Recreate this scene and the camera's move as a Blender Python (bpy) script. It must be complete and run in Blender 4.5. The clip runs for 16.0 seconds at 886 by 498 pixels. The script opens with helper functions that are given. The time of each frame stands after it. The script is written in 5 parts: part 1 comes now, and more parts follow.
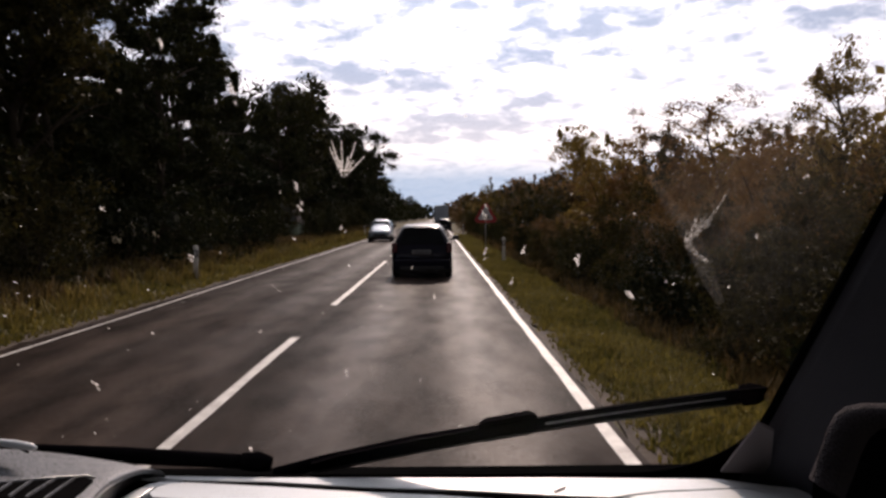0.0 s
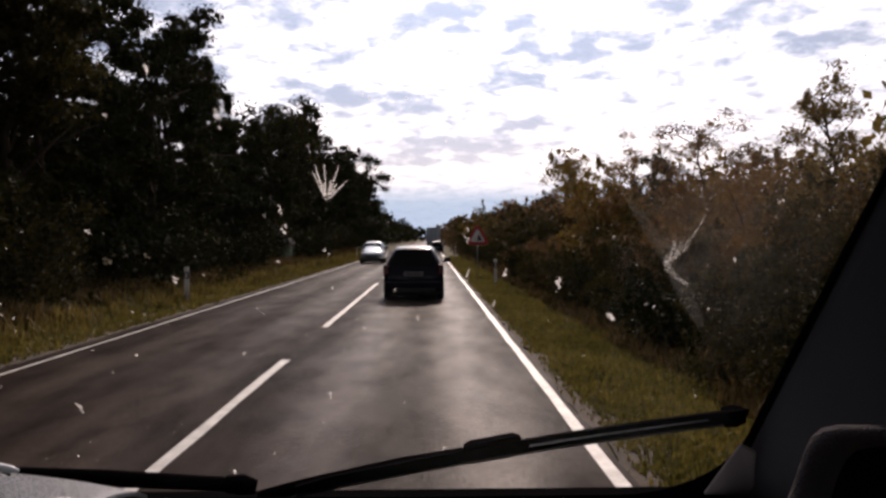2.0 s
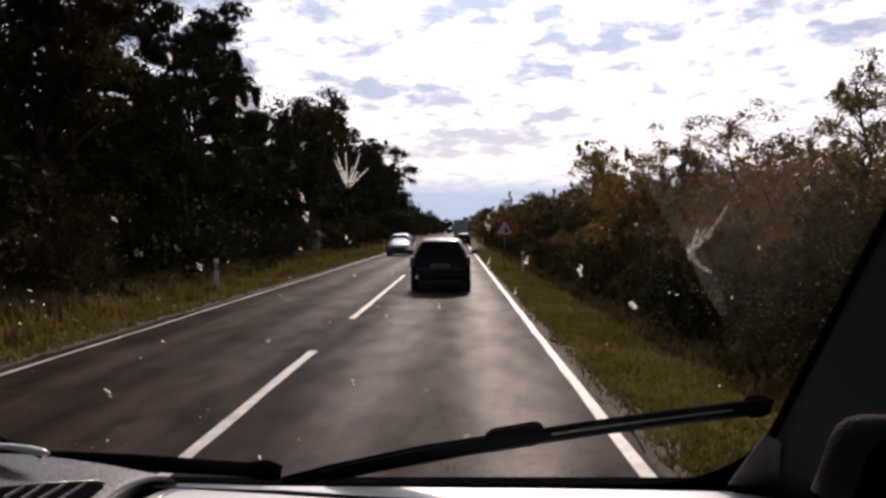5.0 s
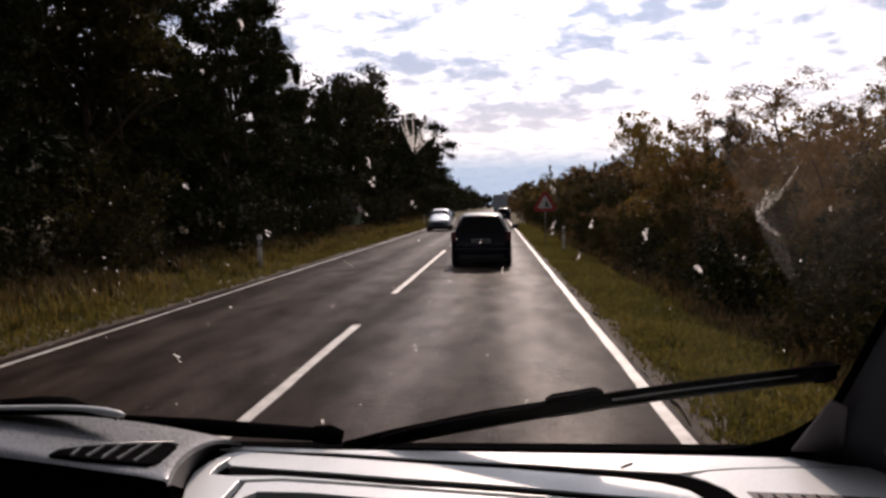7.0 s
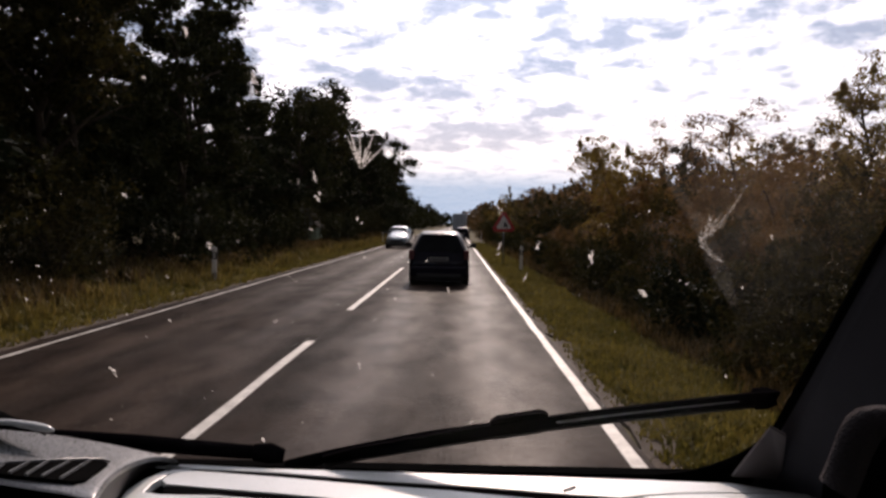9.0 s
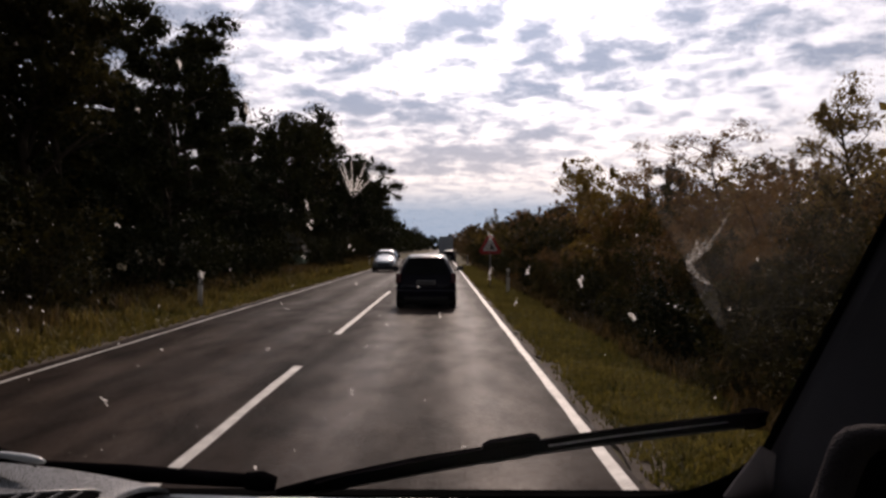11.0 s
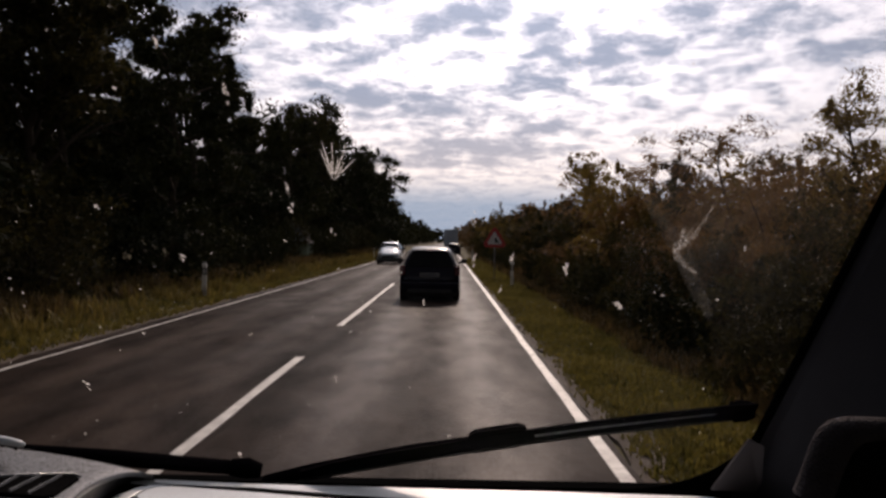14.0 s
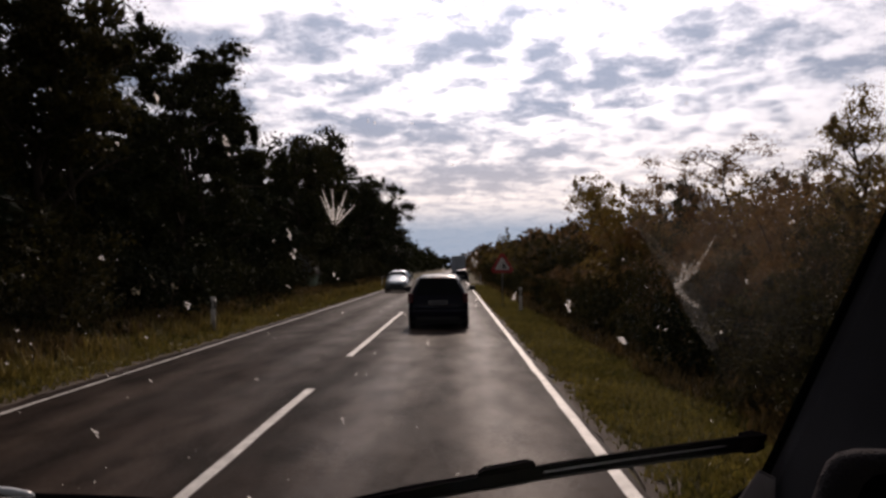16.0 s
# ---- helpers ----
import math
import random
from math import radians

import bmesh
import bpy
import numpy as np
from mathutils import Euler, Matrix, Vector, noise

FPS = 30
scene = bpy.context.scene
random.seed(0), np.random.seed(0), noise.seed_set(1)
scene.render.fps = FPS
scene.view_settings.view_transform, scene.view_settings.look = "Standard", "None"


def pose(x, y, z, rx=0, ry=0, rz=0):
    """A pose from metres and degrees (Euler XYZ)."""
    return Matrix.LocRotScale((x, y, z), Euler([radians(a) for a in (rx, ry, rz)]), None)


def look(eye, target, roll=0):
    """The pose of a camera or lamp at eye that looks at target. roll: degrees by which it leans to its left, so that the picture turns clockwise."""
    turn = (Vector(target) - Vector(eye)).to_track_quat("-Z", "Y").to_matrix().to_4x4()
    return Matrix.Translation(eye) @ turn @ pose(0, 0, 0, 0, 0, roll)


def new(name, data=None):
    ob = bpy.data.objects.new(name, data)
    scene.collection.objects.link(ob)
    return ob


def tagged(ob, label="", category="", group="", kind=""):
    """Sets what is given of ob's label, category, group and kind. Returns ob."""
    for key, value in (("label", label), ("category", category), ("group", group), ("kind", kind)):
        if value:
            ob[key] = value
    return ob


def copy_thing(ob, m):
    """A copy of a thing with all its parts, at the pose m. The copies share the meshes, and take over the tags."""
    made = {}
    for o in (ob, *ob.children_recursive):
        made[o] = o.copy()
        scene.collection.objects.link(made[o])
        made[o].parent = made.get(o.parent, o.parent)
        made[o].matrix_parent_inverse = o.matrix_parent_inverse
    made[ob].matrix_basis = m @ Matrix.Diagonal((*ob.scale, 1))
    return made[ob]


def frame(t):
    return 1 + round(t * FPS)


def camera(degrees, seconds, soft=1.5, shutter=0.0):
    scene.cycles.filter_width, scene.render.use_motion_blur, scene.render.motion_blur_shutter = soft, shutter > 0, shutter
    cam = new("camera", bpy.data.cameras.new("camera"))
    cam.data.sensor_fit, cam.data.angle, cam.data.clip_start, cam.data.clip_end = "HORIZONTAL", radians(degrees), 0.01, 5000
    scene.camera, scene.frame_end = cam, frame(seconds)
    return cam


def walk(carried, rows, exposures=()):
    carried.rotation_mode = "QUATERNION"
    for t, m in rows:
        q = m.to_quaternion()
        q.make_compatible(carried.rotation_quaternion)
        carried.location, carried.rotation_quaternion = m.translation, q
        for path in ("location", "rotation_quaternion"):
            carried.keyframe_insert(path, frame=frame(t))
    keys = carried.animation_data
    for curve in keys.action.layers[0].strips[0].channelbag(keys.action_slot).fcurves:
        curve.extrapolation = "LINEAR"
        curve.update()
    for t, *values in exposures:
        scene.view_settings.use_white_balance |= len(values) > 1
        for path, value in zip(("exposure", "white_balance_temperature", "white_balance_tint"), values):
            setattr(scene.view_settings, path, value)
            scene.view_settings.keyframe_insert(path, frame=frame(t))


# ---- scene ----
cam = camera(58.1, 16.0, soft=2.8)
PATH = [
    (0, (-0.001, -0.057, 1.662), (0.011, 1.942, 1.582), -0.4),
    (0.5, (0.004, -0.061, 1.662), (0.04, 1.938, 1.597), 0.1),
    (1, (0.008, -0.063, 1.659), (0.012, 1.936, 1.6), 0.1),
    (1.5, (0.004, -0.061, 1.661), (0.022, 1.937, 1.578), -0.0),
    (2, (0.009, -0.066, 1.663), (0.041, 1.933, 1.638), -0.3),
    (2.5, (0.003, -0.063, 1.657), (0.062, 1.935, 1.573), -0.7),
    (3, (0.031, -0.072, 1.676), (0.037, 1.928, 1.655), -1.6),
    (3.2, (0.021, -0.067, 1.662), (0.0, 1.932, 1.601), 0.4),
    (5.3, (0.013, -0.069, 1.658), (-0.034, 1.93, 1.624), -0.6),
    (5.5, (0.01, -0.072, 1.666), (-0.096, 1.925, 1.641), -1.0),
    (6, (-0.003, -0.077, 1.649), (-0.143, 1.916, 1.562), -0.1),
    (6.5, (0.007, -0.064, 1.667), (0.01, 1.934, 1.589), -1.0),
    (7, (-0.011, -0.074, 1.647), (-0.147, 1.919, 1.542), -0.8),
    (7.5, (-0.013, -0.063, 1.65), (-0.029, 1.937, 1.618), 0.3),
    (8, (-0.002, -0.069, 1.656), (-0.042, 1.93, 1.624), -0.1),
    (8.5, (0.003, -0.071, 1.656), (-0.034, 1.928, 1.61), -0.5),
    (9, (0.002, -0.065, 1.647), (-0.03, 1.934, 1.587), 0.9),
    (9.2, (0.001, -0.071, 1.657), (-0.014, 1.928, 1.611), -0.7),
    (11.3, (-0.003, -0.074, 1.65), (-0.001, 1.926, 1.66), 0.3),
    (11.5, (-0.002, -0.072, 1.656), (-0.011, 1.928, 1.674), -0.1),
    (12, (-0.004, -0.071, 1.65), (-0.003, 1.929, 1.627), 0.2),
    (12.5, (0.006, -0.062, 1.633), (-0.006, 1.937, 1.572), 2.9),
    (13, (0.0, -0.068, 1.653), (-0.015, 1.931, 1.614), -0.7),
    (13.5, (0.005, -0.071, 1.644), (0.007, 1.929, 1.638), 0.2),
    (14, (0.02, -0.063, 1.643), (0.009, 1.936, 1.623), 0.9),
    (14.5, (0.015, -0.066, 1.65), (0.009, 1.934, 1.648), 0.4),
    (15, (0.009, -0.066, 1.647), (-0.014, 1.933, 1.663), 0.0),
    (15.5, (0.023, -0.069, 1.651), (0.034, 1.93, 1.7), 0.7),
    (16, (0.026, -0.069, 1.658), (-0.004, 1.931, 1.705), -0.7),
]
EXPOSURE = [(0.0, 0.6, 6850, 27), (9.2, 0.55, 6850, 27), (11.3, 0.12, 6950, 27), (16.0, 0.05, 6950, 27)]
walk(cam, [(t, look(eye, target, roll)) for t, eye, target, roll in PATH], EXPOSURE)

# ---------------------------------------------------------------- light
SUN_AZ, SUN_EL = radians(4.0), radians(31.0)      # to the right of straight ahead, above the horizon
sun_way = Vector((math.sin(SUN_AZ) * math.cos(SUN_EL), math.cos(SUN_AZ) * math.cos(SUN_EL), math.sin(SUN_EL)))

sun_lamp = bpy.data.lights.new("sun", "SUN")
sun_lamp.energy, sun_lamp.angle, sun_lamp.color = 2.1, radians(4), (1.0, 0.87, 0.72)
sun = new("sun", sun_lamp)
sun.rotation_euler = sun_way.to_track_quat("Z", "Y").to_euler()

world = bpy.data.worlds.new("sky")
scene.world = world
world.use_nodes = True


CLOUD_BASES = [(-0.431, 0.246, 0.204, 0.043), (-0.287, 0.222, 0.071, 0.027), (-0.312, 0.286, 0.075, 0.027), (-0.172, 0.299, 0.106, 0.055), (-0.079, 0.246, 0.044, 0.03), (-0.144, 0.241, 0.053, 0.016), (0.014, 0.282, 0.093, 0.058), (-0.087, 0.186, 0.168, 0.023), (-0.002, 0.168, 0.106, 0.023), (0.111, 0.148, 0.053, 0.018), (0.04, 0.117, 0.146, 0.027),
               (-0.049, 0.099, 0.133, 0.016), (0.119, 0.257, 0.049, 0.058), (0.205, 0.254, 0.062, 0.053), (0.262, 0.244, 0.044, 0.034), (0.305, 0.303, 0.051, 0.055), (0.414, 0.288, 0.097, 0.035), (0.48, 0.244, 0.075, 0.023), (0.105, 0.209, 0.071, 0.035), (-0.195, 0.148, 0.049, 0.021), (0.093, 0.321, 0.071, 0.03), (0.208, 0.205, 0.044, 0.013)]


def sky_nodes(nt):
    """Nishita sky behind a broken layer of altocumulus, brightest round the veiled sun."""
    n, l = nt.nodes, nt.links
    n.clear()

    def node(kind, **v):
        x = n.new(kind)
        for k, val in v.items():
            x.inputs[k].default_value = val
        return x

    def maths(op, a, b=None, clamp=False):
        x = n.new("ShaderNodeMath")
        x.operation, x.use_clamp = op, clamp
        for i, s in enumerate((a, b)):
            if s is None:
                continue
            if isinstance(s, (int, float)):
                x.inputs[i].default_value = s
            else:
                l.new(s, x.inputs[i])
        return x.outputs[0]

    def mix(fac, a, b):
        x = n.new("ShaderNodeMix")
        x.data_type = "RGBA"
        for sock, s in ((x.inputs[0], fac), (x.inputs[6], a), (x.inputs[7], b)):
            if isinstance(s, (tuple, float, int)):
                sock.default_value = s
            else:
                l.new(s, sock)
        return x.outputs[2]

    def ramp(fac, *stops):
        x = n.new("ShaderNodeValToRGB")
        x.color_ramp.interpolation = "EASE"
        e = x.color_ramp.elements
        while len(e) < len(stops):
            e.new(0.5)
        for el, (p, v) in zip(e, stops):
            el.position, el.color = p, (v, v, v, 1)
        l.new(fac, x.inputs[0])
        return x.outputs[0]

    coord = n.new("ShaderNodeTexCoord").outputs["Generated"]
    sep = n.new("ShaderNodeSeparateXYZ")
    l.new(coord, sep.inputs[0])
    dx, dy, dz = sep.outputs
    up = maths("MAXIMUM", dz, 0.0)
    lift = maths("ADD", up, 0.20)
    px, py = maths("DIVIDE", dx, lift), maths("DIVIDE", dy, lift)
    flat = n.new("ShaderNodeCombineXYZ")
    l.new(px, flat.inputs[0]), l.new(py, flat.inputs[1])
    flat.inputs[2].default_value = 3.3
    big = node("ShaderNodeTexNoise", Scale=1.5, Detail=3.0, Roughness=0.5, Distortion=0.3)
    small = node("ShaderNodeTexNoise", Scale=8.5, Detail=6.0, Roughness=0.62, Distortion=0.2)
    for x in (big, small):
        l.new(flat.outputs[0], x.inputs["Vector"])
    cells = maths("ADD", maths("MULTIPLY", small.outputs[0], 0.85), maths("MULTIPLY", big.outputs[0], 0.25))
    # the darker cloud bases ahead, placed by slope to the right and upwards, their outlines frayed
    ahead = maths("MAXIMUM", dy, 0.05)
    slope = n.new("ShaderNodeCombineXYZ")
    l.new(maths("DIVIDE", dx, ahead), slope.inputs[0]), l.new(maths("DIVIDE", dz, ahead), slope.inputs[1])
    fray = node("ShaderNodeTexNoise", Scale=16.0, Detail=4.0, Roughness=0.6)
    l.new(slope.outputs[0], fray.inputs["Vector"])
    pull, shift = n.new("ShaderNodeVectorMath"), n.new("ShaderNodeVectorMath")
    pull.operation, shift.operation = "MULTIPLY_ADD", "ADD"
    l.new(fray.outputs["Color"], pull.inputs[0])
    pull.inputs[1].default_value, pull.inputs[2].default_value = (0.085, 0.045, 0), (-0.0425, -0.0225, 0)
    l.new(slope.outputs[0], shift.inputs[0]), l.new(pull.outputs[0], shift.inputs[1])
    bases = None
    for cu, cv, wu, wv in CLOUD_BASES:
        at, ball = n.new("ShaderNodeMapping"), n.new("ShaderNodeTexGradient")
        at.vector_type, ball.gradient_type = "TEXTURE", "SPHERICAL"
        at.inputs["Location"].default_value, at.inputs["Scale"].default_value = (cu, cv, 0), (wu, wv, 1)
        l.new(shift.outputs[0], at.inputs[0]), l.new(at.outputs[0], ball.inputs[0])
        bases = ball.outputs[1] if bases is None else maths("MAXIMUM", bases, ball.outputs[1])
    cells = maths("ADD", maths("SUBTRACT", cells, 0.06), maths("MULTIPLY", ramp(bases, (0.0, 0.0), (0.85, 1.0)), 0.15))
    puffs = ramp(cells, (0.41, 0.0), (0.70, 1.0))

    sky = n.new("ShaderNodeTexSky")
    sky.sky_type, sky.sun_disc = "NISHITA", False
    sky.sun_elevation, sky.sun_rotation = SUN_EL, SUN_AZ
    veil = n.new("ShaderNodeVectorMath")
    veil.operation = "SCALE"
    l.new(sky.outputs[0], veil.inputs[0])
    veil.inputs[3].default_value = 0.09

    dot = n.new("ShaderNodeVectorMath")
    dot.operation = "DOT_PRODUCT"
    l.new(coord, dot.inputs[0])
    dot.inputs[1].default_value = sun_way
    near = maths("MAXIMUM", dot.outputs["Value"], 0.0)
    glow = maths("ADD", maths("MULTIPLY", maths("POWER", near, 5.0), 1.05), maths("MULTIPLY", maths("POWER", near, 60.0), 1.6))

    thin = mix(0.80, veil.outputs[0], (0.95, 0.97, 1.0, 1))
    lumps = mix(puffs, thin, (0.40, 0.49, 0.62, 1))
    gleam = maths("ADD", maths("ADD", 0.16, maths("MULTIPLY", near, 0.40)), maths("MULTIPLY", glow, maths("SUBTRACT", 1.0, maths("MULTIPLY", puffs, 0.45))))
    bright = n.new("ShaderNodeVectorMath")
    bright.operation = "SCALE"
    l.new(lumps, bright.inputs[0]), l.new(gleam, bright.inputs[3])
    # a long grey-blue bank low over the horizon, under a cream band
    low = node("ShaderNodeTexNoise", Scale=2.2, Detail=4.0)
    l.new(coord, low.inputs["Vector"])
    edge = maths("ADD", dz, maths("MULTIPLY", maths("SUBTRACT", low.outputs[0], 0.5), 0.05))
    bank = ramp(edge, (0.035, 1.0), (0.085, 0.0))
    cream = ramp(edge, (0.06, 1.0), (0.20, 0.0))
    warm = mix(maths("MULTIPLY", cream, 0.36), bright.outputs[0], (0.88, 0.79, 0.70, 1))
    final = mix(maths("MULTIPLY", bank, 0.9), warm, (0.30, 0.42, 0.55, 1))
    # below the horizon: dull ground light
    under = ramp(dz, (0.0, 0.0), (0.004, 1.0))
    whole = mix(under, (0.10, 0.10, 0.08, 1), final)
    back = n.new("ShaderNodeBackground")
    l.new(whole, back.inputs[0])
    back.inputs[1].default_value = 1.0
    out = n.new("ShaderNodeOutputWorld")
    l.new(back.outputs[0], out.inputs[0])


sky_nodes(world.node_tree)


# ---------------------------------------------------------------- materials
def material(name, a, b, rough=0.6, scale=8.0, fine=60.0, bump=0.0, metal=0.0, spec=0.5, per_object=0.0,
             through_light=0.0, coat=0.0, rough_var=0.1, stretch=(1, 1, 1), island=0.0):
    """Two tones a and b mixed by coarse and fine noise, with bump and uneven gloss."""
    m = bpy.data.materials.new(name)
    m.use_nodes = True
    n, l = m.node_tree.nodes, m.node_tree.links
    p = n["Principled BSDF"]
    tc, mp = n.new("ShaderNodeTexCoord"), n.new("ShaderNodeMapping")
    mp.inputs["Scale"].default_value = stretch
    l.new(tc.outputs["Object"], mp.inputs[0])
    big, small = n.new("ShaderNodeTexNoise"), n.new("ShaderNodeTexNoise")
    for x, s in ((big, scale), (small, fine)):
        x.inputs["Scale"].default_value, x.inputs["Detail"].default_value = s, 4.0
        l.new(mp.outputs[0], x.inputs["Vector"])
    add = n.new("ShaderNodeMath")
    add.operation = "MULTIPLY_ADD"
    l.new(big.outputs[0], add.inputs[0])
    add.inputs[1].default_value = 0.6
    half = n.new("ShaderNodeMath")
    half.operation = "MULTIPLY"
    l.new(small.outputs[0], half.inputs[0])
    half.inputs[1].default_value = 0.4
    l.new(half.outputs[0], add.inputs[2])
    fac = add.outputs[0]
    for source, amount, kind in (("Random", per_object, "ShaderNodeObjectInfo"), ("Random Per Island", island, "ShaderNodeNewGeometry")):
        if amount:
            info, w = n.new(kind), n.new("ShaderNodeMath")
            w.operation = "MULTIPLY_ADD"
            l.new(info.outputs[source], w.inputs[0])
            w.inputs[1].default_value = amount
            shift = n.new("ShaderNodeMath")
            shift.operation = "SUBTRACT"
            l.new(fac, shift.inputs[0])
            shift.inputs[1].default_value = amount / 2
            l.new(shift.outputs[0], w.inputs[2])
            fac = w.outputs[0]
    rp = n.new("ShaderNodeValToRGB")
    rp.color_ramp.elements[0].position, rp.color_ramp.elements[1].position = 0.32, 0.68
    rp.color_ramp.elements[0].color, rp.color_ramp.elements[1].color = (*a, 1), (*b, 1)
    l.new(fac, rp.inputs[0])
    l.new(rp.outputs[0], p.inputs["Base Color"])
    rr = n.new("ShaderNodeMapRange")
    l.new(small.outputs[0], rr.inputs[0])
    rr.inputs[1].default_value, rr.inputs[2].default_value = 0.3, 0.7
    rr.inputs[3].default_value, rr.inputs[4].default_value = max(0.02, rough - rough_var), min(1, rough + rough_var)
    l.new(rr.outputs[0], p.inputs["Roughness"])
    p.inputs["Metallic"].default_value = metal
    p.inputs["Specular IOR Level"].default_value = spec
    p.inputs["Coat Weight"].default_value = coat
    if bump:
        bp = n.new("ShaderNodeBump")
        bp.inputs["Strength"].default_value, bp.inputs["Distance"].default_value = bump, 0.02
        l.new(small.outputs[0], bp.inputs["Height"])
        l.new(bp.outputs[0], p.inputs["Normal"])
    if through_light:
        t, mx = n.new("ShaderNodeBsdfTranslucent"), n.new("ShaderNodeMixShader")
        l.new(rp.outputs[0], t.inputs[0])
        mx.inputs[0].default_value = through_light
        l.new(p.outputs[0], mx.inputs[1]), l.new(t.outputs[0], mx.inputs[2])
        l.new(mx.outputs[0], n["Material Output"].inputs[0])
    return m


def asphalt_material():
    """Grey asphalt: fine stone grain, pale worn wheel tracks that are smoother, dark oil strip between them."""
    m = material("asphalt", (0.011, 0.0080, 0.0066), (0.028, 0.0200, 0.0163), rough=0.54, scale=0.6, fine=45, bump=0.25, stretch=(1, 0.22, 1), spec=0.03)
    n, l = m.node_tree.nodes, m.node_tree.links
    p = n["Principled BSDF"]
    tc, sep = n.new("ShaderNodeTexCoord"), n.new("ShaderNodeSeparateXYZ")
    l.new(tc.outputs["Object"], sep.inputs[0])
    wob = n.new("ShaderNodeTexNoise")
    wob.inputs["Scale"].default_value = 0.12
    l.new(tc.outputs["Object"], wob.inputs["Vector"])

    def maths(op, a, b):
        x = n.new("ShaderNodeMath")
        x.operation = op
        for i, s in enumerate((a, b)):
            if isinstance(s, (int, float)):
                x.inputs[i].default_value = s
            else:
                l.new(s, x.inputs[i])
        return x.outputs[0]
    # two worn tracks in each lane
    x = maths("ADD", sep.outputs[0], maths("MULTIPLY", maths("SUBTRACT", wob.outputs[0], 0.5), 0.5))
    def worn(centre, width, amount):
        d = maths("DIVIDE", maths("SUBTRACT", x, centre), width)
        return maths("MULTIPLY", maths("POWER", 2.718, maths("MULTIPLY", maths("MULTIPLY", d, d), -1.0)), amount)
    track = maths("ADD", maths("ADD", worn(0.50, 0.40, 0.75), worn(-0.98, 0.42, 0.8)), maths("ADD", worn(-2.85, 0.45, 0.6), worn(-4.30, 0.45, 0.55)))
    patch = n.new("ShaderNodeTexNoise")
    patch.inputs["Scale"].default_value, patch.inputs["Detail"].default_value = 0.35, 5
    l.new(tc.outputs["Object"], patch.inputs["Vector"])
    track = maths("MULTIPLY", track, maths("ADD", maths("MULTIPLY", patch.outputs[0], 1.2), 0.3))
    base = p.inputs["Base Color"].links[0].from_socket
    mx = n.new("ShaderNodeMix")
    mx.data_type = "RGBA"
    l.new(maths("MINIMUM", maths("MULTIPLY", track, 0.55), 1.0), mx.inputs[0])
    l.new(base, mx.inputs[6])
    mx.inputs[7].default_value = (0.080, 0.056, 0.042, 1)
    l.new(mx.outputs[2], p.inputs["Base Color"])
    old = p.inputs["Roughness"].links[0].from_socket
    l.new(maths("SUBTRACT", old, maths("MULTIPLY", maths("MINIMUM", track, 1.0), 0.17)), p.inputs["Roughness"])
    # transverse repair bands and mottling
    spots = n.new("ShaderNodeTexNoise")
    spots.inputs["Scale"].default_value, spots.inputs["Detail"].default_value = 2.6, 8
    lengthen = n.new("ShaderNodeMapping")
    lengthen.inputs["Scale"].default_value = (1.0, 0.30, 1.0)
    l.new(tc.outputs["Object"], lengthen.inputs[0]), l.new(lengthen.outputs[0], spots.inputs["Vector"])
    tone = n.new("ShaderNodeMapRange")
    l.new(spots.outputs[0], tone.inputs[0])
    tone.inputs[1].default_value, tone.inputs[2].default_value, tone.inputs[3].default_value, tone.inputs[4].default_value = 0.34, 0.66, 0.55, 1.5
    sc = n.new("ShaderNodeVectorMath")
    sc.operation = "SCALE"
    l.new(mx.outputs[2], sc.inputs[0]), l.new(tone.outputs[0], sc.inputs[3])
    l.new(sc.outputs[0], p.inputs["Base Color"])
    # the gloss is as uneven as the colour, in long blotches and fine spots
    blot = n.new("ShaderNodeTexNoise")
    blot.inputs["Scale"].default_value, blot.inputs["Detail"].default_value, blot.inputs["Roughness"].default_value = 1.1, 7, 0.65
    l.new(lengthen.outputs[0], blot.inputs["Vector"])
    sheen = maths("MULTIPLY", maths("ADD", maths("MULTIPLY", blot.outputs[0], 2.6), -0.35), maths("ADD", maths("MULTIPLY", tone.outputs[0], 0.5), 0.45))
    gloss = maths("ADD", maths("MULTIPLY", maths("MINIMUM", track, 1.0), 0.018), 0.009)
    l.new(maths("MULTIPLY", gloss, maths("MAXIMUM", sheen, 0.15)), p.inputs["Specular IOR Level"])
    n["Bump"].inputs["Distance"].default_value = 0.006
    return m


def glass_material(name, tint, gloss):
    m = bpy.data.materials.new(name)
    m.use_nodes = True
    n, l = m.node_tree.nodes, m.node_tree.links
    n.remove(n["Principled BSDF"])
    t, g, mx = n.new("ShaderNodeBsdfTransparent"), n.new("ShaderNodeBsdfGlossy"), n.new("ShaderNodeMixShader")
    t.inputs[0].default_value, g.inputs["Roughness"].default_value = (*tint, 1), 0.03
    mx.inputs[0].default_value = gloss
    l.new(t.outputs[0], mx.inputs[1]), l.new(g.outputs[0], mx.inputs[2])
    l.new(mx.outputs[0], n["Material Output"].inputs[0])
    return m


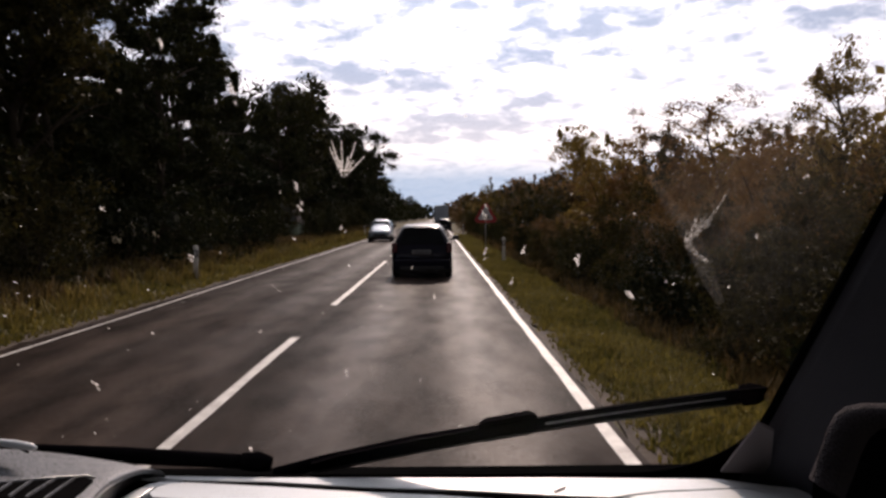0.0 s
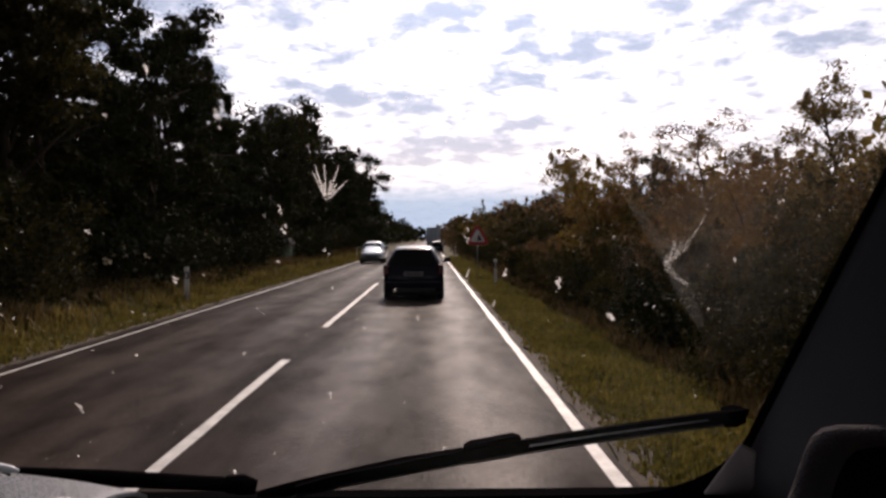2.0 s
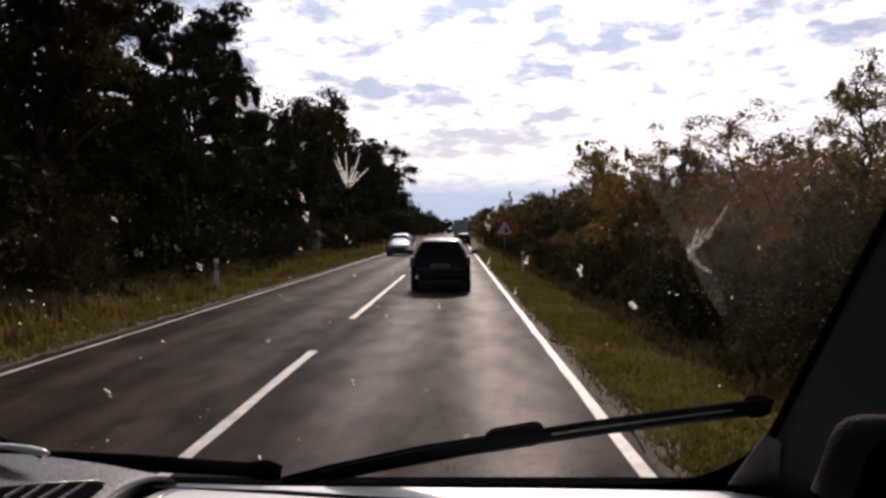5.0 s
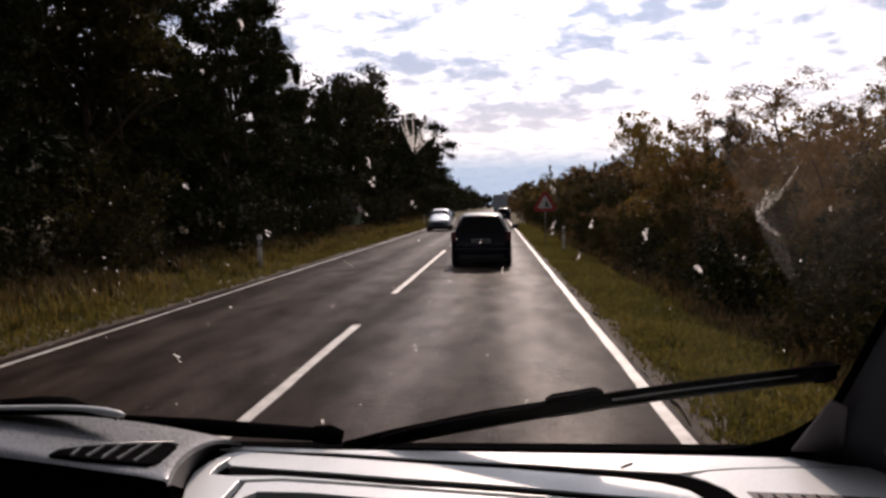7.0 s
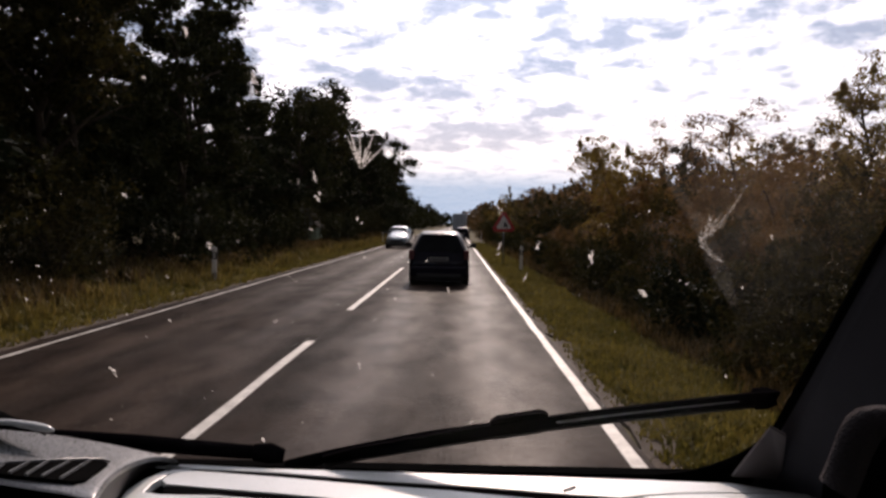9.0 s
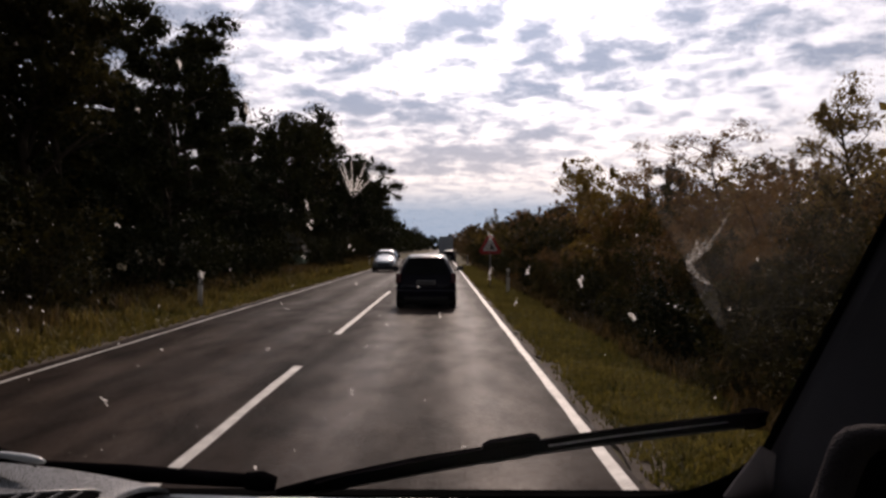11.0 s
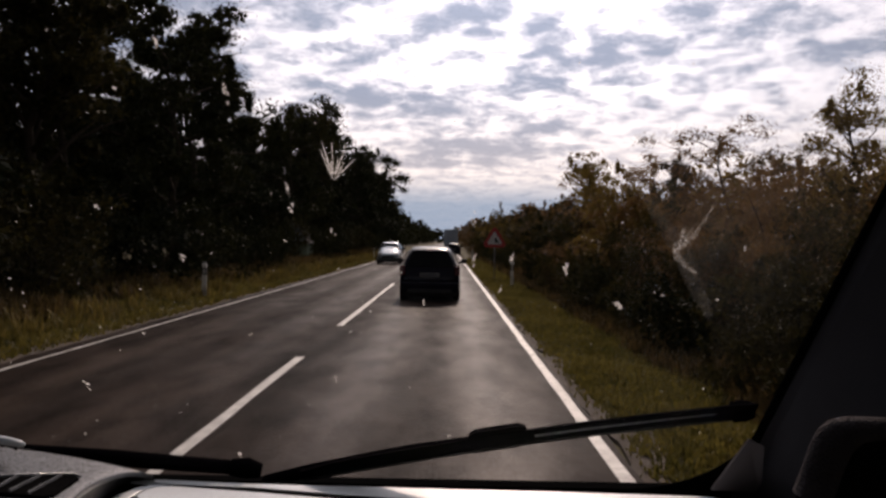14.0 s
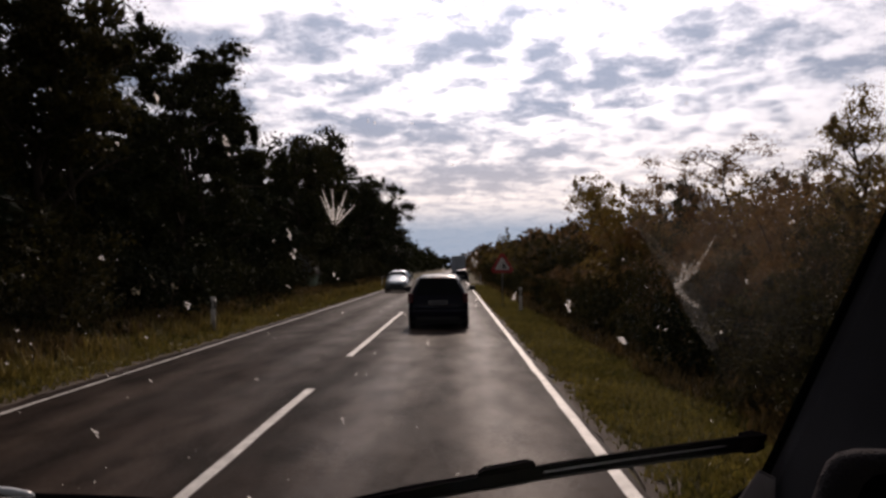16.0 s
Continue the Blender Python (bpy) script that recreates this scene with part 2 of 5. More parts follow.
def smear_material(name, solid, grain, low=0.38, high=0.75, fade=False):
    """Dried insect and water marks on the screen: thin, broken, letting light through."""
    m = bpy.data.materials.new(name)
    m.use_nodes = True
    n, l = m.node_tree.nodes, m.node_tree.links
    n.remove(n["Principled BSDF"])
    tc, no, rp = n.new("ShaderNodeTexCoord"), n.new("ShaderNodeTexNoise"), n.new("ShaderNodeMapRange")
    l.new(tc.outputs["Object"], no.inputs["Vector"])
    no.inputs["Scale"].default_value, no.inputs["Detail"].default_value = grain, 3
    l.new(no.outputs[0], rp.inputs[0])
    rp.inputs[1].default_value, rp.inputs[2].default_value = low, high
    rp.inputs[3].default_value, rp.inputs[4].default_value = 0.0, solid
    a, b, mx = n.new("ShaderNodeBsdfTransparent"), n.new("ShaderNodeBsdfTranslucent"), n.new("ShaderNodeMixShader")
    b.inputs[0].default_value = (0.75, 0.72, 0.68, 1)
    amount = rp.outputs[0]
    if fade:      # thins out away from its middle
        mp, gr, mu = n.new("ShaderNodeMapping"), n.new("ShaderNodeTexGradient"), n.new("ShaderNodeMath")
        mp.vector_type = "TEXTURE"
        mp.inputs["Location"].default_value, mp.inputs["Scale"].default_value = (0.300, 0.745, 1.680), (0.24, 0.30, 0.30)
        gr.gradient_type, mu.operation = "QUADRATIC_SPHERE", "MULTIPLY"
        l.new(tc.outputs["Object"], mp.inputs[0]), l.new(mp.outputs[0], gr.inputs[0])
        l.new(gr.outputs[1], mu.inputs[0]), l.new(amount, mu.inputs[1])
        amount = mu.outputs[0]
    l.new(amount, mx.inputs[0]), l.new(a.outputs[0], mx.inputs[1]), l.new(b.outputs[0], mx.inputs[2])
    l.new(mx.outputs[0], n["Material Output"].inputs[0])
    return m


ASPHALT = asphalt_material()
PAINT = material("road_paint", (0.22, 0.205, 0.185), (0.64, 0.615, 0.57), rough=0.6, scale=3.5, fine=26, bump=0.15)
SOIL = material("verge_soil", (0.040, 0.034, 0.014), (0.105, 0.085, 0.034), rough=0.95, scale=0.35, fine=6, bump=0.6, spec=0.1)
GRAVEL = material("shoulder_gravel", (0.036, 0.027, 0.019), (0.090, 0.066, 0.048), rough=0.95, scale=1.2, fine=25, bump=0.6, spec=0.2)
GRASS = material("grass_blade", (0.070, 0.066, 0.013), (0.215, 0.168, 0.040), rough=0.7, scale=0.5, fine=5, through_light=0.3, spec=0.2, island=0.3)
STRAW = material("dry_grass_blade", (0.085, 0.072, 0.018), (0.22, 0.160, 0.045), rough=0.8, scale=0.4, fine=5, through_light=0.3, spec=0.2, island=0.3)
WEED = material("dry_weed", (0.040, 0.030, 0.011), (0.140, 0.092, 0.036), rough=0.85, scale=0.45, fine=5, through_light=0.25, spec=0.15, island=0.4)
BARK = material("bark", (0.022, 0.017, 0.012), (0.065, 0.050, 0.036), rough=0.95, scale=2, fine=18, bump=0.8, stretch=(1, 1, 0.2), spec=0.1)
# greens of the wood lowered to near black, its shade put into the leaf colour
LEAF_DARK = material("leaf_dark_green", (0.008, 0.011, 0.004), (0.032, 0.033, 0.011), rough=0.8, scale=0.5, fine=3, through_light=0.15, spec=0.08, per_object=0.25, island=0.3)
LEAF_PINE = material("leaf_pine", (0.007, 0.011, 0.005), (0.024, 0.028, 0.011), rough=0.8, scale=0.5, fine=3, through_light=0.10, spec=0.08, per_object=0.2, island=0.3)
LEAF_RUST = material("leaf_rust", (0.030, 0.025, 0.009), (0.185, 0.102, 0.034), rough=0.65, scale=0.5, fine=3, through_light=0.3, spec=0.2, per_object=0.8, island=0.4)
# olive leaf darkened to carry the shade of wood and thicket
LEAF_OLIVE_SHADED = material("leaf_olive_shaded", (0.012, 0.014, 0.005), (0.055, 0.046, 0.014), rough=0.8, scale=0.5, fine=3, through_light=0.2, spec=0.08, per_object=0.4, island=0.4)
LEAF_OLIVE = material("leaf_olive", (0.028, 0.027, 0.008), (0.185, 0.126, 0.030), rough=0.65, scale=0.5, fine=3, through_light=0.3, spec=0.2, per_object=0.8, island=0.4)

# one dashboard plastic, tone raised for glare on pads, lowered for shade on pod
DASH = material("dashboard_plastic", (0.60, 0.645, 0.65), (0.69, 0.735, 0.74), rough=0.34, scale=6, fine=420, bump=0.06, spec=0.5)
DASH_SHADED = material("dashboard_plastic_shaded", (0.100, 0.108, 0.114), (0.150, 0.160, 0.168), rough=0.30, scale=6, fine=420, bump=0.06)
# dark seam and vent tone, also the shade on the pod's side wall
DASH_DARK = material("dashboard_dark_and_shade", (0.010, 0.010, 0.011), (0.022, 0.022, 0.023), rough=0.6, scale=6, fine=400, bump=0.1, spec=0.3)
TRIM = material("pillar_cloth", (0.046, 0.047, 0.058), (0.070, 0.072, 0.086), rough=0.9, scale=5, fine=500, bump=0.3, spec=0.2)
# pillar trim toned paler for the light on the foot's upward face
TRIM_LIT = material("pillar_foot_lit_tone", (0.105, 0.094, 0.098), (0.150, 0.134, 0.140), rough=0.7, scale=5, fine=400, bump=0.1)
# black trim, also the shade in dashboard gaps, vent and below the pod
SOFT_BLACK = material("soft_black_trim_and_shade", (0.0025, 0.0025, 0.0025), (0.006, 0.006, 0.006), rough=0.95, scale=10, fine=300, spec=0.0)
HANDLE = material("handle_cloth", (0.034, 0.031, 0.034), (0.062, 0.056, 0.060), rough=0.9, scale=12, fine=380, bump=0.5, spec=0.2)
RUBBER = material("black_rubber", (0.006, 0.006, 0.006), (0.018, 0.018, 0.018), rough=0.55, scale=10, fine=120, bump=0.05)
WIPER = material("wiper_black", (0.003, 0.0027, 0.003), (0.007, 0.006, 0.007), rough=0.6, spec=0.0, scale=10, fine=150)
# pale tone that paints the highlight along the wiper blade
BLADE_GLINT = material("wiper_glint_tone", (0.30, 0.28, 0.30), (0.55, 0.52, 0.54), rough=0.25, spec=0.5, scale=10, fine=90)
CABIN = material("cabin_lining", (0.10, 0.095, 0.09), (0.16, 0.155, 0.15), rough=0.95, scale=4, fine=200, bump=0.2, spec=0.1)
PANE = glass_material("windscreen_glass", (0.95, 0.965, 0.96), 0.004)
FILM_EDGE = smear_material("film_edge", 0.028, 120, 0.25, 0.8)
SMEAR = smear_material("dried_smear", 0.26, 260, 0.34, 0.70)
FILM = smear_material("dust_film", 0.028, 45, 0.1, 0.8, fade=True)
SPECK = smear_material("dried_insect_speck", 0.65, 600, 0.30, 0.62)

CAR_BLACK = material("black_car_paint", (0.002, 0.002, 0.007), (0.005, 0.005, 0.014), rough=0.28, scale=2, fine=40, coat=0.22, spec=0.05, rough_var=0.06)
CAR_SILVER = material("silver_blue_car_paint", (0.20, 0.26, 0.30), (0.28, 0.34, 0.38), rough=0.3, scale=2, fine=40, coat=0.6, metal=0.3)
CAR_WHITE = material("white_car_paint", (0.55, 0.56, 0.58), (0.68, 0.69, 0.70), rough=0.35, scale=2, fine=40, coat=0.5)
VAN_PAINT = material("grey_van_paint", (0.12, 0.125, 0.13), (0.18, 0.185, 0.19), rough=0.35, scale=2, fine=40, coat=0.4)
LORRY_GREY = material("lorry_tarpaulin", (0.34, 0.42, 0.50), (0.46, 0.53, 0.60), rough=0.6, scale=0.8, fine=12)
CAR_GLASS = material("tinted_car_glass", (0.004, 0.005, 0.006), (0.009, 0.011, 0.012), rough=0.08, scale=2, fine=30, spec=0.06, rough_var=0.03)
CAR_TRIM = material("black_car_trim", (0.008, 0.008, 0.009), (0.018, 0.018, 0.019), rough=0.6, scale=5, fine=60)
LAMP_RED = material("red_lamp_lens", (0.045, 0.004, 0.005), (0.08, 0.007, 0.008), rough=0.2, scale=10, fine=80, rough_var=0.05)
LAMP_CLEAR = material("clear_lamp_lens", (0.45, 0.46, 0.48), (0.62, 0.63, 0.64), rough=0.15, scale=10, fine=80, rough_var=0.05)
PLATE = material("number_plate", (0.13, 0.13, 0.125), (0.18, 0.18, 0.175), rough=0.5, scale=20, fine=90)
PLATE_BAR = material("plate_bar", (0.03, 0.03, 0.04), (0.05, 0.05, 0.06), rough=0.6)
RIM = material("alloy_rim", (0.25, 0.25, 0.26), (0.36, 0.36, 0.37), rough=0.35, metal=0.7)
POST_WHITE = material("post_white_plastic", (0.50, 0.50, 0.48), (0.72, 0.72, 0.70), rough=0.6, scale=4, fine=25)
POST_BLACK = material("post_black_band", (0.012, 0.012, 0.013), (0.03, 0.03, 0.03), rough=0.5)
STEEL = material("galvanised_steel", (0.22, 0.23, 0.24), (0.36, 0.37, 0.38), rough=0.45, metal=0.8, scale=5, fine=40)
SIGN_RED = material("sign_red", (0.30, 0.012, 0.016), (0.42, 0.022, 0.026), rough=0.5, scale=3, fine=30)
SIGN_WHITE = material("sign_white", (0.55, 0.55, 0.55), (0.74, 0.74, 0.73), rough=0.5, scale=3, fine=30)
SIGN_BACK = material("sign_back_grey_blue", (0.36, 0.42, 0.49), (0.46, 0.52, 0.58), rough=0.5, scale=1.5, fine=20, metal=0.2)
SIGN_BLUE = material("board_blue", (0.10, 0.17, 0.36), (0.16, 0.24, 0.45), rough=0.6, scale=3, fine=20)
SIGN_GREEN = material("board_green", (0.01, 0.13, 0.08), (0.02, 0.19, 0.11), rough=0.6, scale=3, fine=20)
BOARD_RED = material("board_red", (0.34, 0.03, 0.035), (0.46, 0.06, 0.06), rough=0.6, scale=1.5, fine=15)
KIOSK_GREEN = material("kiosk_pale_green", (0.24, 0.33, 0.24), (0.34, 0.42, 0.31), rough=0.7, scale=1.2, fine=12, bump=0.1)
KIOSK_DARK = material("kiosk_dark_roof", (0.02, 0.018, 0.018), (0.05, 0.045, 0.04), rough=0.8, scale=2, fine=12)
KIOSK_YELLOW = material("kiosk_yellow_board", (0.38, 0.24, 0.03), (0.50, 0.33, 0.05), rough=0.7, scale=2, fine=12)


# ---------------------------------------------------------------- builders
def link_mesh(name, verts, faces, mat, parent=None, label="", smooth=False):
    me = bpy.data.meshes.new(name)
    me.from_pydata([tuple(map(float, v)) for v in verts] if not isinstance(verts, np.ndarray) else verts.tolist(), [], faces if not isinstance(faces, np.ndarray) else faces.tolist())
    me.materials.append(mat)
    if smooth:
        me.shade_smooth()
    me.update()
    ob = new(name, me)
    if parent:
        ob.parent = parent
    return tagged(ob, label)


def part(name, bm, mat, parent=None, label="", smooth=False):
    """Links a bmesh as one mesh object under a thing or under a part."""
    me = bpy.data.meshes.new(name)
    bmesh.ops.recalc_face_normals(bm, faces=bm.faces)
    bm.to_mesh(me)
    bm.free()
    me.materials.append(mat)
    if smooth:
        me.shade_smooth()
    ob = new(name, me)
    if parent:
        ob.parent = parent
    return tagged(ob, label)


def box_bm(x0, x1, y0, y1, z0, z1, bevel=0.0, seg=2, bm=None):
    bm = bm or bmesh.new()
    made = bmesh.ops.create_cube(bm, size=1)["verts"]
    for v in made:
        v.co = Vector(((x0 + x1) / 2 + v.co.x * (x1 - x0), (y0 + y1) / 2 + v.co.y * (y1 - y0), (z0 + z1) / 2 + v.co.z * (z1 - z0)))
    if bevel:
        edges = list({e for v in made for e in v.link_edges})
        bmesh.ops.bevel(bm, geom=edges, offset=bevel, segments=seg, affect="EDGES", profile=0.5)
    return bm


def prism_bm(outline, z0, z1, bevel=0.0, seg=2):
    """A plate with a horizontal outline of (x, y) points."""
    bm = bmesh.new()
    low = [bm.verts.new((x, y, z0)) for x, y in outline]
    face = bm.faces.new(low)
    up = bmesh.ops.extrude_face_region(bm, geom=[face])
    top = [g for g in up["geom"] if isinstance(g, bmesh.types.BMVert)]
    for v in top:
        v.co.z = z1
    if bevel:
        bm.edges.ensure_lookup_table()
        tops = set(top)
        edges = [e for e in bm.edges if e.verts[0] in tops and e.verts[1] in tops]
        bmesh.ops.bevel(bm, geom=edges, offset=bevel, segments=seg, affect="EDGES", profile=0.5)
    return bm


def tube_arrays(points, radii, sides=7):
    """Verts and faces of a tapered tube along points."""
    verts, faces = [], []
    pts = [Vector(p) for p in points]
    for i, p in enumerate(pts):
        d = (pts[min(i + 1, len(pts) - 1)] - pts[max(i - 1, 0)]).normalized()
        side = d.cross(Vector((0.31, 0.87, 0.38))) if i == 0 else side - d * side.dot(d)
        side.normalize()
        other = d.cross(side)
        for k in range(sides):
            a = 2 * math.pi * k / sides
            verts.append(p + (side * math.cos(a) + other * math.sin(a)) * radii[i])
    for i in range(len(pts) - 1):
        for k in range(sides):
            k2 = (k + 1) % sides
            faces.append((i * sides + k, i * sides + k2, (i + 1) * sides + k2, (i + 1) * sides + k))
    faces.append(tuple(range(sides))[::-1])
    faces.append(tuple((len(pts) - 1) * sides + k for k in range(sides)))
    return verts, faces


def join_arrays(pieces):
    verts, faces = [], []
    for v, f in pieces:
        o = len(verts)
        verts += v
        faces += [tuple(i + o for i in x) for x in f]
    return verts, faces


def tube(name, points, radii, mat, parent=None, label="", sides=10):
    v, f = tube_arrays(points, radii, sides)
    return link_mesh(name, v, f, mat, parent, label, smooth=True)


def empty(name, label, category, group="", place=(0, 0, 0)):
    ob = new(name)
    ob.location = place
    ob.empty_display_size = 0.2
    return tagged(ob, label, category, group)


def leaves(rng, centres, spread, count, size, droop=0.0):
    """Folded leaf blades scattered in soft clumps: arrays of verts and quads."""
    pick = rng.integers(0, len(centres), count)
    c = np.asarray(centres)[pick]
    r = np.asarray(spread)[pick]
    d = rng.normal(size=(count, 3))
    d /= np.linalg.norm(d, axis=1)[:, None]
    pos = c + d * (rng.random(count) ** 0.45)[:, None] * r
    a = rng.normal(size=(count, 3))
    a[:, 2] -= droop
    a /= np.linalg.norm(a, axis=1)[:, None]
    b = np.cross(a, rng.normal(size=(count, 3)))
    b /= np.linalg.norm(b, axis=1)[:, None]
    n = np.cross(a, b)
    s = size * (0.55 + 0.9 * rng.random(count))[:, None]
    v = np.empty((count, 4, 3))
    v[:, 0] = pos - a * s * 0.55
    v[:, 1] = pos + b * s * 0.33 + n * s * 0.10
    v[:, 2] = pos + a * s * 0.55
    v[:, 3] = pos - b * s * 0.33 + n * s * 0.10
    return v.reshape(-1, 3), np.arange(count * 4).reshape(-1, 4)


# ---------------------------------------------------------------- ground and road
LINE_R, LINE_C, LINE_L = 1.29, -2.0, -5.35      # painted lines, metres to the right of the car's seat
rng = np.random.default_rng(7)


def ground_height(x, y):
    """Verges a little below the road; a shallow ditch on the right, a low bank on the left."""
    z = -0.05
    if x > 1.9:
        z -= 0.28 * math.exp(-((x - 4.2) / 1.3) ** 2)
    if x > 5:
        z += 0.35 * min(1, (x - 5) / 5)
    if x < -6.2:
        z += 0.30 * min(1, (-6.2 - x) / 5)
    if 1.9 < x < 40 or -60 < x < -6.2:
        z += 0.10 * (noise.noise(Vector((x * 0.5, y * 0.35, 0))) )
    return z


def build_ground():
    xs = [-2500, -700, -200, -60, -40, -28, -20, -16, -13, -11, -9.5, -8, -7, -6.3, -5.9, -3, 0, 1.8, 2.3, 3, 3.7, 4.4, 5.2, 6.2, 7.5, 9, 12, 16, 24, 40, 70, 200, 700, 2500]
    ys = [-400, -120, -60] + [-30 + 1.5 * i for i in range(100)] + [125 + 12 * i for i in range(40)] + [700, 1200, 3500]
    verts = [(x, y, ground_height(x, y)) for y in ys for x in xs]
    w = len(xs)
    faces = [(j * w + i, j * w + i + 1, (j + 1) * w + i + 1, (j + 1) * w + i) for j in range(len(ys) - 1) for i in range(w - 1)]
    ob = link_mesh("ground", verts, faces, SOIL, smooth=True)
    tagged(ob, "brown-green earth of the verges under grass and leaf litter", "ground", kind="structure")


def strip(name, x0, x1, y0, y1, z, mat, label, category, thick=0.06, ragged=0.0, step=2.0, parent=None):
    """A long slab along the road, its side edges uneven by ragged metres."""
    n = max(1, int((y1 - y0) / step))
    verts, faces = [], []
    for i in range(n + 1):
        y = y0 + (y1 - y0) * i / n
        a = x0 + ragged * noise.noise(Vector((x0 * 3.1, y * 0.8, 1)))
        b = x1 + ragged * noise.noise(Vector((x1 * 2.7, y * 0.8, 5)))
        verts += [(a, y, z - thick), (a, y, z), (b, y, z), (b, y, z - thick)]
    for i in range(n):
        o = i * 4
        faces += [(o, o + 4, o + 5, o + 1), (o + 1, o + 5, o + 6, o + 2), (o + 2, o + 6, o + 7, o + 3)]
    faces += [(0, 1, 2, 3), (n * 4 + 3, n * 4 + 2, n * 4 + 1, n * 4)]
    ob = link_mesh(name, verts, faces, mat, parent)
    if category:
        tagged(ob, label, category, kind="structure")
    return ob


build_ground()
road = strip("road", LINE_L - 0.26, LINE_R + 0.11, -60, 900, 0.0, ASPHALT, "worn grey asphalt two-lane country road with paler wheel tracks", "road", thick=0.12, ragged=0.06, step=1.0)
strip("shoulder_gravel_left", LINE_L - 0.95, LINE_L - 0.22, -60, 300, -0.018, GRAVEL, "narrow strip of pale brown gravel beside the asphalt", "gravel shoulder", thick=0.10, ragged=0.35, step=0.6)
strip("shoulder_gravel_right", LINE_R + 0.07, LINE_R + 0.42, -60, 300, -0.016, GRAVEL, "narrow strip of bare brown earth and gravel beside the asphalt", "gravel shoulder", thick=0.10, ragged=0.30, step=0.6)
strip("edge_line_left", LINE_L - 0.032, LINE_L + 0.032, -60, 700, 0.004, PAINT, "worn white solid edge line painted on asphalt", "road marking", thick=0.004, ragged=0.02, step=0.7)
strip("edge_line_right", LINE_R - 0.053, LINE_R + 0.053, -60, 700, 0.004, PAINT, "white solid edge line painted on asphalt", "road marking", thick=0.004, ragged=0.02, step=0.7)
y = -23.3
while y < 420:
    strip("centre_dash", LINE_C - 0.056, LINE_C + 0.056, y, y + 15.1, 0.004, PAINT, "long white centre line dash painted on asphalt", "road marking", thick=0.004, ragged=0.02, step=0.7)
    y += 19.2


# ---------------------------------------------------------------- grass
def tufts(name, count, x0, x1, y0, y1, height, mat, label, bias=1.0, blades=5, patchy=0.0):
    """Many small tufts of bent blades, denser near the road's nearer stretch."""
    y = y0 + (y1 - y0) * rng.random(count * 2) ** bias
    x = x0 + (x1 - x0) * rng.random(count * 2)
    if patchy:
        keep = np.array([noise.noise(Vector((a * 0.6, b * 0.25, 9))) > -0.25 + patchy * 0.4 * (rng.random() - 0.5) for a, b in zip(x, y)])
        x, y = x[keep], y[keep]
    x, y = x[:count], y[:count]
    count = len(x)
    z = np.array([ground_height(a, b) for a, b in zip(x, y)])
    x, y, z = (np.repeat(q, blades) for q in (x, y, z))
    n = len(x)
    ang = rng.random(n) * 2 * np.pi
    h = height * (0.45 + 0.8 * rng.random(n)) * (1 + y / 90)
    w = 0.010 * (1 + y / 14)
    lean = h * (0.2 + 0.5 * rng.random(n))
    ca, sa = np.cos(ang), np.sin(ang)
    bx, by = x + 0.06 * rng.normal(size=n), y + 0.06 * rng.normal(size=n)
    v = np.empty((n, 5, 3))
    v[:, 0] = np.stack([bx - sa * w, by + ca * w, z - 0.02], 1)
    v[:, 1] = np.stack([bx + sa * w, by - ca * w, z - 0.02], 1)
    v[:, 2] = np.stack([bx + ca * lean * 0.4 + sa * w * 0.8, by + sa * lean * 0.4 - ca * w * 0.8, z + h * 0.6], 1)
    v[:, 3] = np.stack([bx + ca * lean * 0.4 - sa * w * 0.8, by + sa * lean * 0.4 + ca * w * 0.8, z + h * 0.6], 1)
    v[:, 4] = np.stack([bx + ca * lean, by + sa * lean, z + h], 1)
    o = np.arange(n)[:, None] * 5
    quads = (o + np.array([[0, 1, 2, 3]])).tolist()
    tris = (o + np.array([[3, 2, 4]])).tolist()
    ob = link_mesh(name, v.reshape(-1, 3), quads + tris, mat)
    tagged(ob, label, "grass", kind="stuff")


tufts("verge_grass", 24000, LINE_R + 0.26, 4.4, 2.5, 75, 0.080, GRASS, "mown olive-green grass on the verge beside the road", bias=1.8)
tufts("verge_grass", 16000, -9.2, LINE_L - 0.45, 4, 90, 0.10, GRASS, "olive-green grass on the verge across the road", bias=1.5)
tufts("dry_grass", 4200, -11.5, LINE_L - 1.1, 6, 90, 0.29, STRAW, "tall dry straw-brown grass below the trees", bias=1.4, patchy=0.8)
tufts("dry_weeds", 5200, 3.1, 6.0, 4, 80, 0.24, WEED, "dry brown weeds at the foot of the bushes", bias=1.6, patchy=0.9)
tufts("dry_weeds", 9000, -11.5, -7.4, 5, 90, 0.34, WEED, "dry brown weeds in front of the wood", bias=1.5, patchy=0.7)


